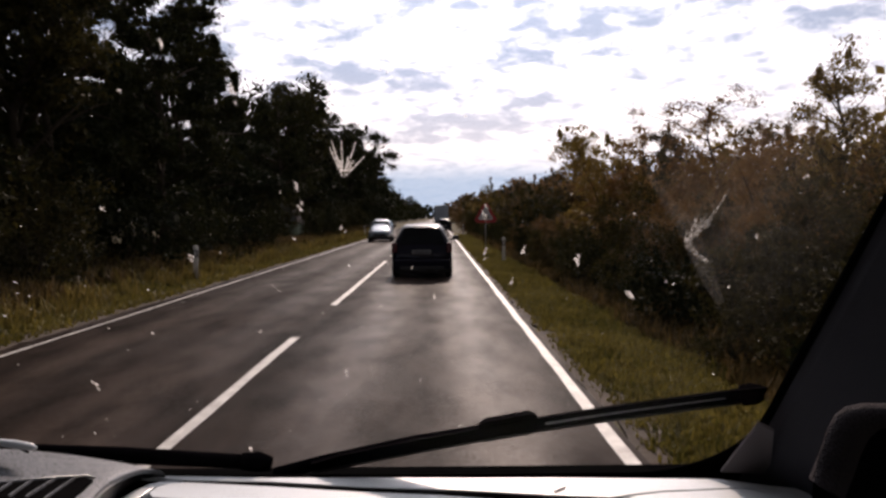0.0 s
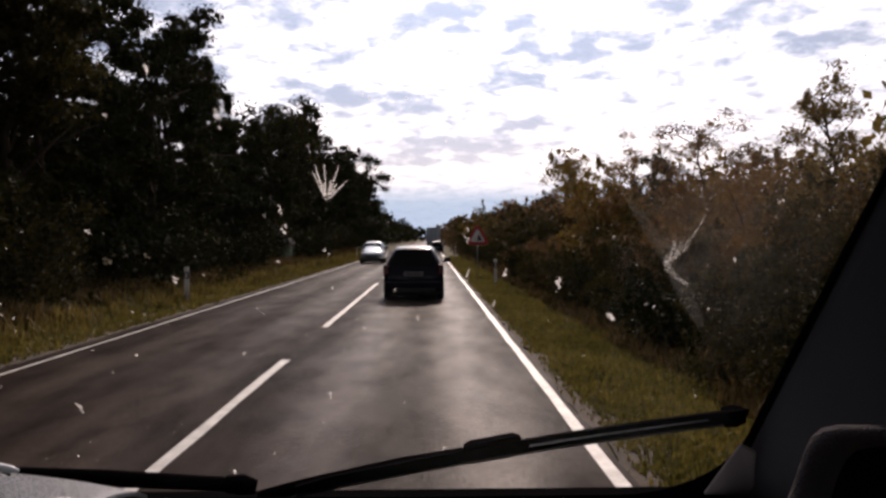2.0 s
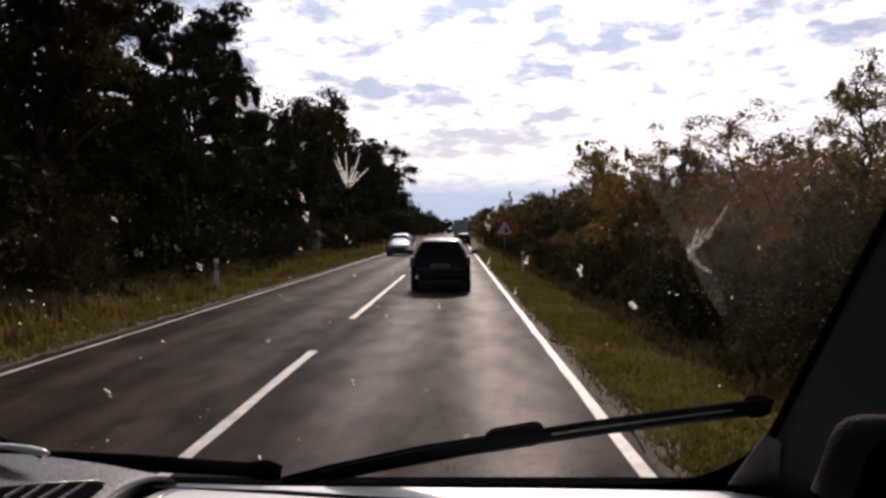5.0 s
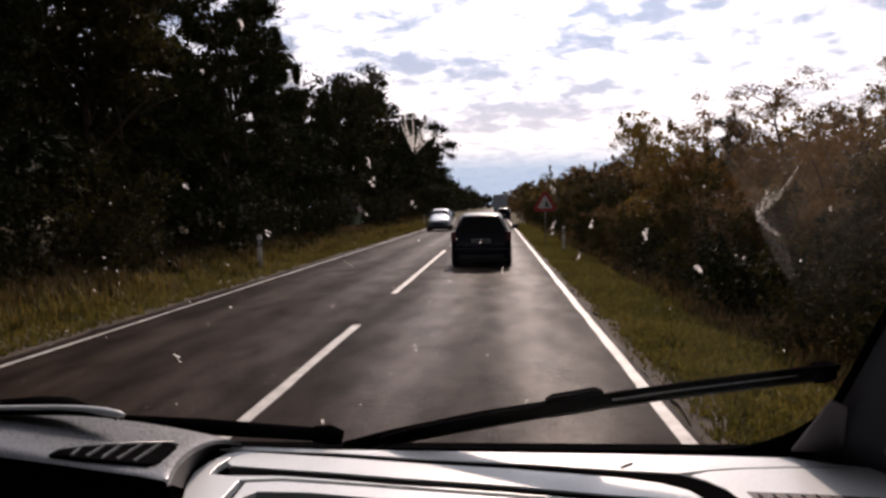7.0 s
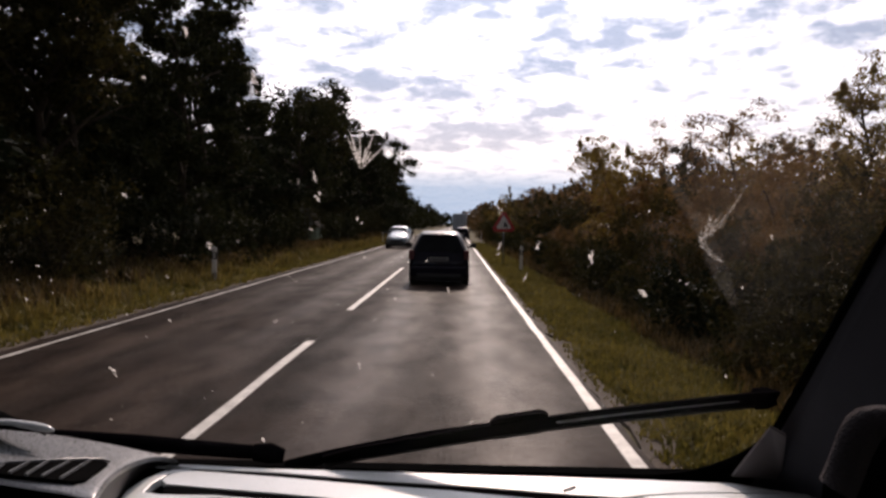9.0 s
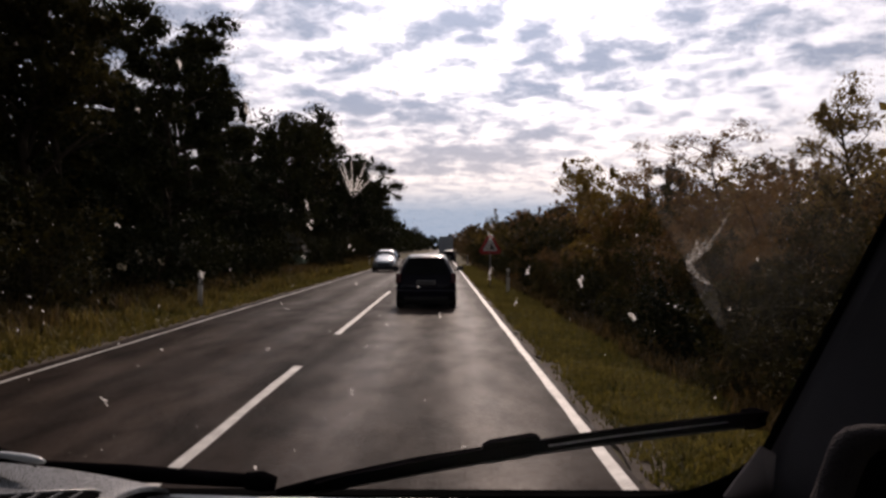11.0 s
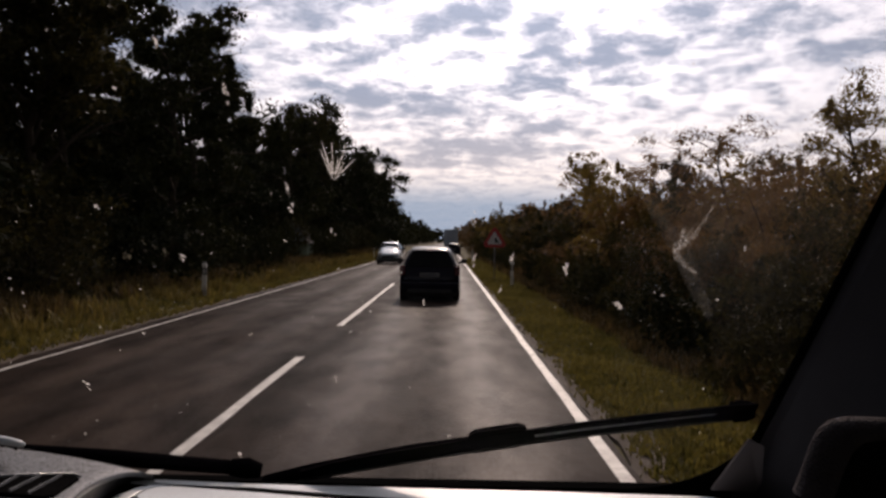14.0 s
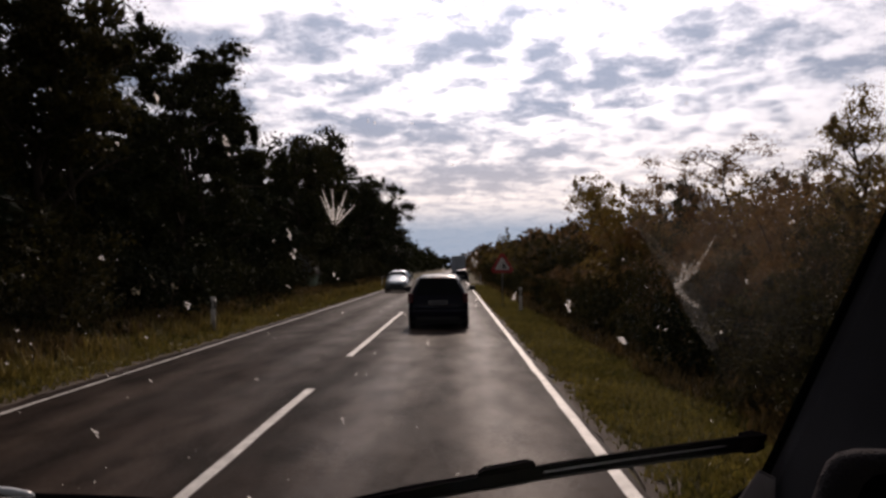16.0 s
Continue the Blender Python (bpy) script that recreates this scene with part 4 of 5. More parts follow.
def box_lorry(place):
    lorry = empty("lorry", "pale grey-blue box lorry far down the road", "lorry")
    part("cargo_box", box_bm(-1.25, 1.25, 0, 7.5, 1.0, 3.75, 0.05), LORRY_GREY, lorry)
    for sx in (-1, 1):
        part("rear_door", box_bm(min(sx * 0.03, sx * 1.17), max(sx * 0.03, sx * 1.17), -0.05, 0.02, 1.08, 3.62, 0.02), LORRY_GREY, lorry)
        part("lock_bar", box_bm(sx * 0.35 - 0.02, sx * 0.35 + 0.02, -0.09, -0.05, 1.1, 3.6, 0.008), STEEL, lorry)
        part("tail_light", box_bm(sx * 0.98 - 0.15, sx * 0.98 + 0.15, -0.06, 0.05, 0.80, 0.93, 0.02), LAMP_RED, lorry)
        wheel_parts(lorry, sx * 1.0, 1.6, 0.48, 0.5)
        wheel_parts(lorry, sx * 1.0, 8.3, 0.48, 0.3)
    part("bumper_bar", box_bm(-1.2, 1.2, 0.0, 0.12, 0.50, 0.66, 0.03), STEEL, lorry)
    part("chassis", box_bm(-0.45, 0.45, 0.1, 9.2, 0.66, 1.0, 0.03), CAR_TRIM, lorry)
    part("cab", box_bm(-1.2, 1.2, 7.65, 9.4, 0.55, 3.0, 0.12, 3), CAR_WHITE, lorry)
    lorry.matrix_basis = pose(*place)
    return lorry


hatchback("black five-door hatchback driving ahead, seen from its tail", CAR_BLACK, (-0.45, 21.6, 0.0), 0)
hatchback("dark small car with a bright roof far ahead", CAR_BLACK, (0.75, 92.0, 0.0), 0, H=1.42)
box_lorry((0.6, 142.0, 0.0))
hatchback("pale silver-blue oncoming car in the other lane", CAR_SILVER, (-4.0, 58.0, 0.0), 180, H=1.50)


# ---------------------------------------------------------------- roadside furniture
def delineator(x, y, label):
    post = empty("marker_post", label, "marker post", "roadside marker posts", (x, y, ground_height(x, y)))
    part("shaft", prism_bm([(-0.06, -0.03), (0.06, -0.03), (0.045, 0.05), (-0.045, 0.05)], -0.1, 0.98, 0.012), POST_WHITE, post)
    part("band", box_bm(-0.064, 0.064, -0.036, 0.054, 0.66, 0.86, 0.006), POST_BLACK, post, "black band round the post")
    part("reflector", box_bm(-0.025, 0.025, -0.042, -0.036, 0.69, 0.83, 0.002), POST_WHITE, post)
    return post


for y in (21.5, 71.5, 121.5):
    delineator(-6.55, y, "white plastic marker post with a black band on the far verge")
for y in (31.0, 81.0):
    delineator(2.55, y, "white plastic marker post with a black band on the grass verge")


def warning_sign(x, y):
    sign = empty("warning_sign", "red-bordered triangular falling rocks warning sign on a steel pole", "road sign", "", (x, y, ground_height(x, y)))
    tube("pole", [(0, 0.05, -0.2), (0, 0.05, 1.2), (0, 0.05, 2.35)], [0.03, 0.03, 0.03], STEEL, sign)

    def tri(r, y0, y1, name, mat, parent, cut=0.16, zc=1.85, label=""):
        pts = []
        for k in range(3):
            a = math.pi / 2 + k * 2 * math.pi / 3
            for da in (-cut, cut):
                pts.append((r * math.cos(a + da), r * math.sin(a + da)))
        bm = bmesh.new()
        f = bm.faces.new([bm.verts.new((px, y1, zc + pz)) for px, pz in pts])
        for g in bmesh.ops.extrude_face_region(bm, geom=[f])["geom"]:
            if isinstance(g, bmesh.types.BMVert):
                g.co.y = y0
        return part(name, bm, mat, parent, label)
    plate = tri(0.54, 0.0, 0.02, "plate", SIGN_RED, sign, label="red triangular border")
    tri(0.35, -0.006, 0.0, "face", SIGN_WHITE, plate, 0.10, label="white field")
    part("rock_slope", plate_bm([(-0.02, -0.010, 1.71), (0.22, -0.010, 1.71), (0.10, -0.010, 1.90), (0.04, -0.010, 2.00)], 0.003, 0), POST_BLACK, plate, "black slope symbol")
    for dx, dz, r in ((-0.06, 1.93, 0.022), (-0.10, 1.83, 0.028), (-0.14, 1.74, 0.025)):
        bm = bmesh.new()
        bmesh.ops.create_icosphere(bm, subdivisions=1, radius=r)
        for v in bm.verts:
            v.co = Vector((v.co.x + dx, v.co.y * 0.15 - 0.009, v.co.z + dz))
        part("stone", bm, POST_BLACK, plate)
    return sign


warning_sign(2.15, 36.0)


def blank_sign(x, y):
    sign = empty("panel_sign", "plain grey-blue back of a rectangular road sign", "road sign", "", (x, y, ground_height(x, y)))
    part("plate", box_bm(-0.55, 0.55, 0, 0.025, 1.55, 2.8, 0.01), SIGN_BACK, sign)
    for px in (-0.35, 0.35):
        tube("pole", [(px, 0.06, -0.2), (px, 0.06, 1.3), (px, 0.06, 2.75)], [0.03, 0.03, 0.03], STEEL, sign)
    return sign


blank_sign(7.6, 74.0)


def billboard_kiosk(x, y):
    z = ground_height(x, y)
    kiosk = empty("kiosk", "pale green roadside kiosk with a dark flat roof", "kiosk", "", (x, y, z))
    part("wall", box_bm(-1.2, 1.2, 0, 1.8, -0.1, 1.78, 0.02), KIOSK_GREEN, kiosk)
    part("roof", box_bm(-1.4, 1.4, -0.3, 2.0, 1.78, 2.0, 0.03), KIOSK_DARK, kiosk)
    part("hatch", box_bm(-0.55, 0.10, -0.03, 0.01, 0.85, 1.50, 0.01), KIOSK_DARK, kiosk, "dark serving hatch")
    part("hatch", box_bm(0.45, 1.05, -0.03, 0.01, 0.85, 1.50, 0.01), KIOSK_DARK, kiosk, "dark serving hatch")
    part("shelf", box_bm(-0.62, 1.12, -0.20, 0.0, 0.78, 0.83, 0.01), KIOSK_DARK, kiosk)
    part("yellow_board", box_bm(-0.30, -0.14, -0.06, -0.03, 0.15, 0.78, 0.01), KIOSK_YELLOW, kiosk, "narrow yellow board")
    board = empty("billboard", "red billboard with blue strip and green round mark on posts", "billboard", "", (x, y, z))
    panel = part("panel", box_bm(-1.25, 1.25, 0.30, 0.36, 2.12, 3.80, 0.01), BOARD_RED, board)
    part("strip", box_bm(-1.10, 1.12, 0.285, 0.30, 2.30, 2.62, 0.003), SIGN_BLUE, panel, "blue strip with pale bars")
    for i in range(7):
        part("text_bar", box_bm(-0.98 + i * 0.29, -0.78 + i * 0.29, 0.280, 0.285, 2.38, 2.54, 0.001), SIGN_BACK, panel)
    part("corner_field", box_bm(0.45, 1.18, 0.286, 0.30, 2.98, 3.72, 0.003), SIGN_WHITE, panel, "pale square field")
    bm = bmesh.new()
    bmesh.ops.create_cone(bm, cap_ends=True, segments=28, radius1=0.30, radius2=0.30, depth=0.01)
    bmesh.ops.rotate(bm, verts=bm.verts, matrix=Matrix.Rotation(radians(90), 3, "X"))
    bmesh.ops.translate(bm, verts=bm.verts, vec=(0.82, 0.281, 3.35))
    part("round_mark", bm, SIGN_GREEN, panel, "green round mark")
    part("white_mark", box_bm(-1.02, -0.62, 0.286, 0.30, 3.25, 3.62, 0.003), SIGN_WHITE, panel, "white arrow mark")
    for i, (a, b) in enumerate(((-1.0, 0.2), (-0.9, 0.35))):
        part("text_bar", box_bm(a, b, 0.286, 0.30, 3.05 - 0.2 * i, 3.14 - 0.2 * i, 0.003), SIGN_BACK, panel)
    for px in (-1.36, 1.36):
        part("post", box_bm(px - 0.05, px + 0.05, 0.29, 0.39, -0.2, 3.92, 0.012), KIOSK_DARK, board)
        for pz in (2.3, 3.6):
            part("bracket", box_bm(min(px, px * 0.9), max(px, px * 0.9), 0.31, 0.35, pz, pz + 0.05, 0.004), KIOSK_DARK, board)


billboard_kiosk(11.4, 64.0)


def shed(x, y):
    """A small gabled shed at the wood's edge."""
    hut = empty("shed", "small pale-blue gabled wooden shed below the trees", "shed", "", (x, y, ground_height(x, y)))
    part("wall", box_bm(-0.95, 0.95, 0, 2.2, -0.2, 1.25, 0.01), KIOSK_GREEN, hut)
    bm = bmesh.new()
    f = bm.faces.new([bm.verts.new(c) for c in ((-0.95, 0.0, 1.25), (0.95, 0.0, 1.25), (0, 0.0, 2.55))])
    for g in bmesh.ops.extrude_face_region(bm, geom=[f])["geom"]:
        if isinstance(g, bmesh.types.BMVert):
            g.co.y += 2.2
    part("gable", bm, SIGN_BACK, hut, "pale-blue boarded gable")
    for sx in (-1, 1):
        part("roof_side", plate_bm([(sx * 1.08, -0.12, 1.10), (sx * 1.08, 2.32, 1.10), (0, 2.32, 2.62), (0, -0.12, 2.62)][::sx], 0.05, 0.008), KIOSK_DARK, hut)
    for i in range(6):
        bx = -0.75 + i * 0.3
        part("board", box_bm(bx - 0.13, bx + 0.13, -0.025, 0.0, 0.0, 1.22, 0.006), KIOSK_GREEN, hut)
    part("door", box_bm(-0.36, 0.36, -0.05, -0.02, -0.05, 1.15, 0.01), KIOSK_DARK, hut, "dark shed door")


shed(-9.9, 51.0)


# ---------------------------------------------------------------- the car that carries the camera
MID = -0.34                       # the car's middle line
SLOPE = 0.9                       # how far the screen leans back for each metre of height


def screen(x, z, inward=0.0):
    """A point of the windscreen's plane."""
    return Vector((x, 1.05 - SLOPE * (z - 1.32) - inward, z))


def windscreen():
    ws = empty("windscreen", "raked glass windscreen with dried insect marks and a black border", "windscreen")
    x0, x1, z0, z1 = MID - 0.82, 0.46, 1.27, 1.93
    n = Vector((0, 1, SLOPE)).normalized()
    corners = [screen(x0, z0), screen(x1, z0), screen(x1 + 0.02, z1), screen(x0 + 0.1, z1)]
    bm = bmesh.new()
    f = bm.faces.new([bm.verts.new(c) for c in corners])
    for g in bmesh.ops.extrude_face_region(bm, geom=[f])["geom"]:
        if isinstance(g, bmesh.types.BMVert):
            g.co += n * 0.004
    pane = part("pane", bm, PANE, ws)
    pane.visible_shadow = False
    # black border with rounded lower corners, just inside the glass
    bx0, bx1, bz0, bz1 = MID - 0.77, 0.424, 1.296, 1.90
    steps = 10

    def arc(cx, cz, rx, rz, a0, a1):
        return [(cx + rx * math.cos(radians(a0 + (a1 - a0) * i / steps)), cz + rz * math.sin(radians(a0 + (a1 - a0) * i / steps))) for i in range(steps + 1)]
    ring = arc(bx1 - 0.15, bz0 + 0.105, 0.15, 0.105, 270, 360) + arc(bx1 - 0.03, bz1 - 0.05, 0.05, 0.05, 0, 90) + arc(bx0 + 0.08, bz1 - 0.05, 0.05, 0.05, 90, 180) + arc(bx0 + 0.15, bz0 + 0.10, 0.15, 0.10, 180, 270)
    mx, mz = (bx0 + bx1) / 2, (bz0 + bz1) / 2
    verts, faces = [], []
    for x, z in ring:
        fx, fz = x + (0.075 if x > mx else -0.075), z + (0.06 if z > mz else -0.06)
        for px, pz, inn in ((x, z, 0.006), (fx, fz, 0.006), (fx, fz, 0.002), (x, z, 0.002)):
            verts.append(screen(px, pz, inn))
    m = len(ring)
    for i in range(m):
        j = (i + 1) % m
        for k in range(4):
            faces.append((i * 4 + k, j * 4 + k, j * 4 + (k + 1) % 4, i * 4 + (k + 1) % 4))
    link_mesh("border", verts, faces, SOFT_BLACK, ws, "black printed border of the glass")
    return ws


WS = windscreen()


def screen_marks():
    """Dried insects and drops on the outside of the glass: specks as stuff, the large smears as their own meshes."""
    r = np.random.default_rng(19)
    out = -0.006
    verts, faces = [], []

    def blob(x, z, size, stretch, ang):
        k = len(verts)
        sides = 9
        for i in range(sides):
            a = 2 * math.pi * i / sides
            rad = size * (0.3 + 1.0 * r.random())
            u, w = rad * math.cos(a), rad * stretch * math.sin(a)
            verts.append(screen(x + u * math.cos(ang) - w * math.sin(ang), z + (u * math.sin(ang) + w * math.cos(ang)) * 0.75, out))
        faces.append(tuple(range(k, k + sides)))
    for _ in range(185):
        x = -0.75 + 1.17 * r.random()
        z = 1.36 + 0.48 * r.random()
        blob(x, z, 0.0005 + 0.0010 * r.random() ** 2.2, 1 + 1.8 * r.random(), r.normal() * 0.4)
    # the larger ones: place, size, length, tilt
    for x, z, s, st, an in ((-0.432, 1.457, 0.0036, 1.8, 0.7), (-0.115, 1.471, 0.0018, 3.0, 0.1), (-0.261, 1.344, 0.0034, 1.6, 0.4), (0.213, 1.569, 0.0040, 1.7, 1.3),
                            (0.146, 1.614, 0.0040, 1.5, 0.2), (0.089, 1.627, 0.0020, 3.4, -0.2), (0.049, 1.623, 0.0016, 4.6, -0.6), (0.079, 1.590, 0.0014, 4.2, -0.4), (-0.138, 1.690, 0.0014, 4.5, 0.0),
                            (-0.138, 1.672, 0.0028, 1.6, 0.6), (-0.099, 1.651, 0.0018, 2.0, 0.0), (-0.262, 1.625, 0.0024, 2.4, 0.8), (-0.180, 1.772, 0.0024, 2.6, 0.3), (-0.335, 1.672, 0.0018, 2.2, 0.5),
                            (-0.231, 1.810, 0.0014, 4.5, 0.0), (-0.279, 1.775, 0.0014, 2.0, 0.0), (0.046, 1.666, 0.0016, 4.0, 0.3), (-0.006, 1.575, 0.0016, 3.2, -0.3), (-0.209, 1.531, 0.0014, 2.0, 1.2), (0.026, 1.384, 0.0024, 1.5, 1.2),
                            (0.330, 1.640, 0.0018, 1.4, 0.5), (0.355, 1.70, 0.0018, 1.6, 1.0)):
        for _ in range(4):
            blob(x + r.normal() * s * 0.5, z + r.normal() * s * st * 0.5, s * 0.62, st, an + r.normal() * 0.2)
    ob = link_mesh("dirt_specks", verts, faces, SPECK, WS, "pale dried specks on the glass")
    ob["kind"] = "stuff"

    def smear(path, widths, label, mat=None):
        v, f = [], []
        for i, ((x, z), w) in enumerate(zip(path, widths)):
            (xa, za), (xb, zb) = path[max(0, i - 1)], path[min(len(path) - 1, i + 1)]
            dx, dz = xb - xa, zb - za
            ln = math.hypot(dx, dz)
            nx, nz = -dz / ln, dx / ln
            for k in (-1, -0.4, 0.4, 1):
                jit = w * (0.75 + 0.5 * r.random())
                v.append(screen(x + nx * jit * k, z + nz * jit * k, out))
        for i in range(len(path) - 1):
            for k in range(3):
                f.append((i * 4 + k, i * 4 + k + 1, i * 4 + 5 + k, i * 4 + 4 + k))
        link_mesh("smear", v, f, mat or SMEAR, WS, label)
    # a feathery splash: a long tail, strokes fanning from a thick middle, a hooked foot
    smear([(0.259, 1.636), (0.266, 1.644), (0.274, 1.656), (0.280, 1.671), (0.285, 1.687)], [0.0030, 0.0032, 0.0022, 0.0012, 0.0004], "pale tapering tail of a dried splash")
    for i in range(8):
        f = i / 7
        a, ln = radians(112 - 66 * f + r.normal() * 6), 0.011 + 0.013 * r.random()
        x0, z0 = 0.258 + 0.012 * r.random(), 1.633 + 0.014 * r.random()
        smear([(x0, z0), (x0 + 0.5 * ln * math.cos(a), z0 + 0.5 * ln * math.sin(a)), (x0 + ln * math.cos(a), z0 + ln * math.sin(a))], [0.0015, 0.0016, 0.0005], "pale feathery stroke of a dried splash")
    smear([(0.257, 1.640), (0.261, 1.631), (0.270, 1.623), (0.279, 1.617), (0.288, 1.612)], [0.0026, 0.0034, 0.0028, 0.0020, 0.0008], "pale hooked foot of a dried splash")
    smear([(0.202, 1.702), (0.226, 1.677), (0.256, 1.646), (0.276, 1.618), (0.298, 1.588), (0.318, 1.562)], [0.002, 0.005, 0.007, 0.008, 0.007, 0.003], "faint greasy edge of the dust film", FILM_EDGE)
    for i in range(9):       # a second fan of fine bright strokes, leaning to one side
        a = radians(104 - 8.0 * i + r.normal() * 5)
        lo, ln = 0.001 + 0.008 * r.random(), 0.014 + 0.026 * r.random()
        smear([(-0.092 + q * math.cos(a), 1.700 + q * math.sin(a)) for q in (lo, (lo + ln) / 2, ln)], [0.0005, 0.0008, 0.0003], "fine stroke of a dried splash", SPECK)
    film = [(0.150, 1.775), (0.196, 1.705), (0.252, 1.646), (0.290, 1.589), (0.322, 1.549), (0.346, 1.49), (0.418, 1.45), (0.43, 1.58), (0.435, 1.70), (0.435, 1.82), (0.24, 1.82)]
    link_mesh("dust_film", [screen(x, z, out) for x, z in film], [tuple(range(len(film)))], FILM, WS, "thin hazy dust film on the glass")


screen_marks()


def wiper():
    w = empty("wiper", "black flat wiper blade resting low on the windscreen", "wiper")
    a, b = Vector((-0.185, 1.305)), Vector((0.418, 1.432))

    def at(t, lift, dz=0.0):
        x, z = a.x + (b.x - a.x) * t, a.y + (b.y - a.y) * t + 0.010 * math.sin(math.pi * t) + dz
        return screen(x, z, -0.008 - lift)
    # blade: flat spoiler section
    verts, faces = [], []
    n = 24
    for i in range(n + 1):
        t = i / n
        taper = min(1, 0.55 + 6 * t) * (1 if t < 0.97 else 0.85)
        for dz, lift in ((-0.011, 0.000), (-0.0125, 0.012), (0.000, 0.022), (0.011, 0.013), (0.0125, 0.000)):
            verts.append(at(t, lift, dz * taper))
    for i in range(n):
        for k in range(5):
            faces.append((i * 5 + k, i * 5 + (k + 1) % 5, i * 5 + 5 + (k + 1) % 5, i * 5 + 5 + k))
    faces += [tuple(range(5)), tuple(n * 5 + k for k in range(5))]
    blade = link_mesh("blade", verts, faces, WIPER, w)
    tube("rubber_lip", [at(t / 10, 0.000, -0.010) for t in range(11)], [0.0025] * 11, RUBBER, blade, sides=6)
    # added pale strip in place of a glint on the blade
    tube("spine", [at(0.54 + 0.042 * t, -0.003, 0.0025) for t in range(10)], [0.0014 - 0.00008 * t for t in range(10)], BLADE_GLINT, blade, "pale strip coloured as the highlight along the blade", sides=6)
    verts, faces = [], []
    for i, t in enumerate((0.395, 0.41, 0.505, 0.52)):
        k = 0.8 if i in (0, 3) else 1.0
        for dz, lift in ((-0.016, 0.004), (-0.016, 0.028), (0.020, 0.028), (0.021, 0.004)):
            verts.append(at(t, lift * k, dz * k))
    for i in range(3):
        for k in range(4):
            faces.append((i * 4 + k, i * 4 + (k + 1) % 4, i * 4 + 4 + (k + 1) % 4, i * 4 + 4 + k))
    faces += [(0, 1, 2, 3), (12, 13, 14, 15)]
    link_mesh("clip", verts, faces, WIPER, w, "black clip joining arm and blade")
    tube("end_cap", [at(0.955, 0.008), at(0.98, 0.008), at(1.0, 0.006)], [0.0135, 0.0145, 0.010], WIPER, w, sides=10)
    tube("arm", [at(0.46, 0.030), at(0.25, 0.034, 0.001), at(0.02, 0.034, -0.004), at(-0.10, 0.030, -0.012)], [0.006, 0.007, 0.009, 0.012], WIPER, w, "black steel wiper arm", sides=8)
    # the other wiper, lying along the foot of the screen
    v = empty("wiper", "black wiper lying along the foot of the windscreen", "wiper")
    pts = [screen(-1.02, 1.365, -0.02), screen(-0.70, 1.345, -0.02), screen(-0.45, 1.328, -0.02), screen(-0.262, 1.312, -0.02)]
    tube("blade", pts, [0.009, 0.010, 0.012, 0.010], WIPER, v, sides=8)
    tube("end_cap", [screen(-0.285, 1.314, -0.02), screen(-0.262, 1.313, -0.02), screen(-0.243, 1.308, -0.02)], [0.012, 0.015, 0.010], WIPER, v, sides=10)
    tube("arm", [screen(-0.95, 1.30, -0.05), screen(-0.75, 1.325, -0.05), screen(-0.62, 1.338, -0.045)], [0.012, 0.010, 0.008], WIPER, v, sides=8)


wiper()


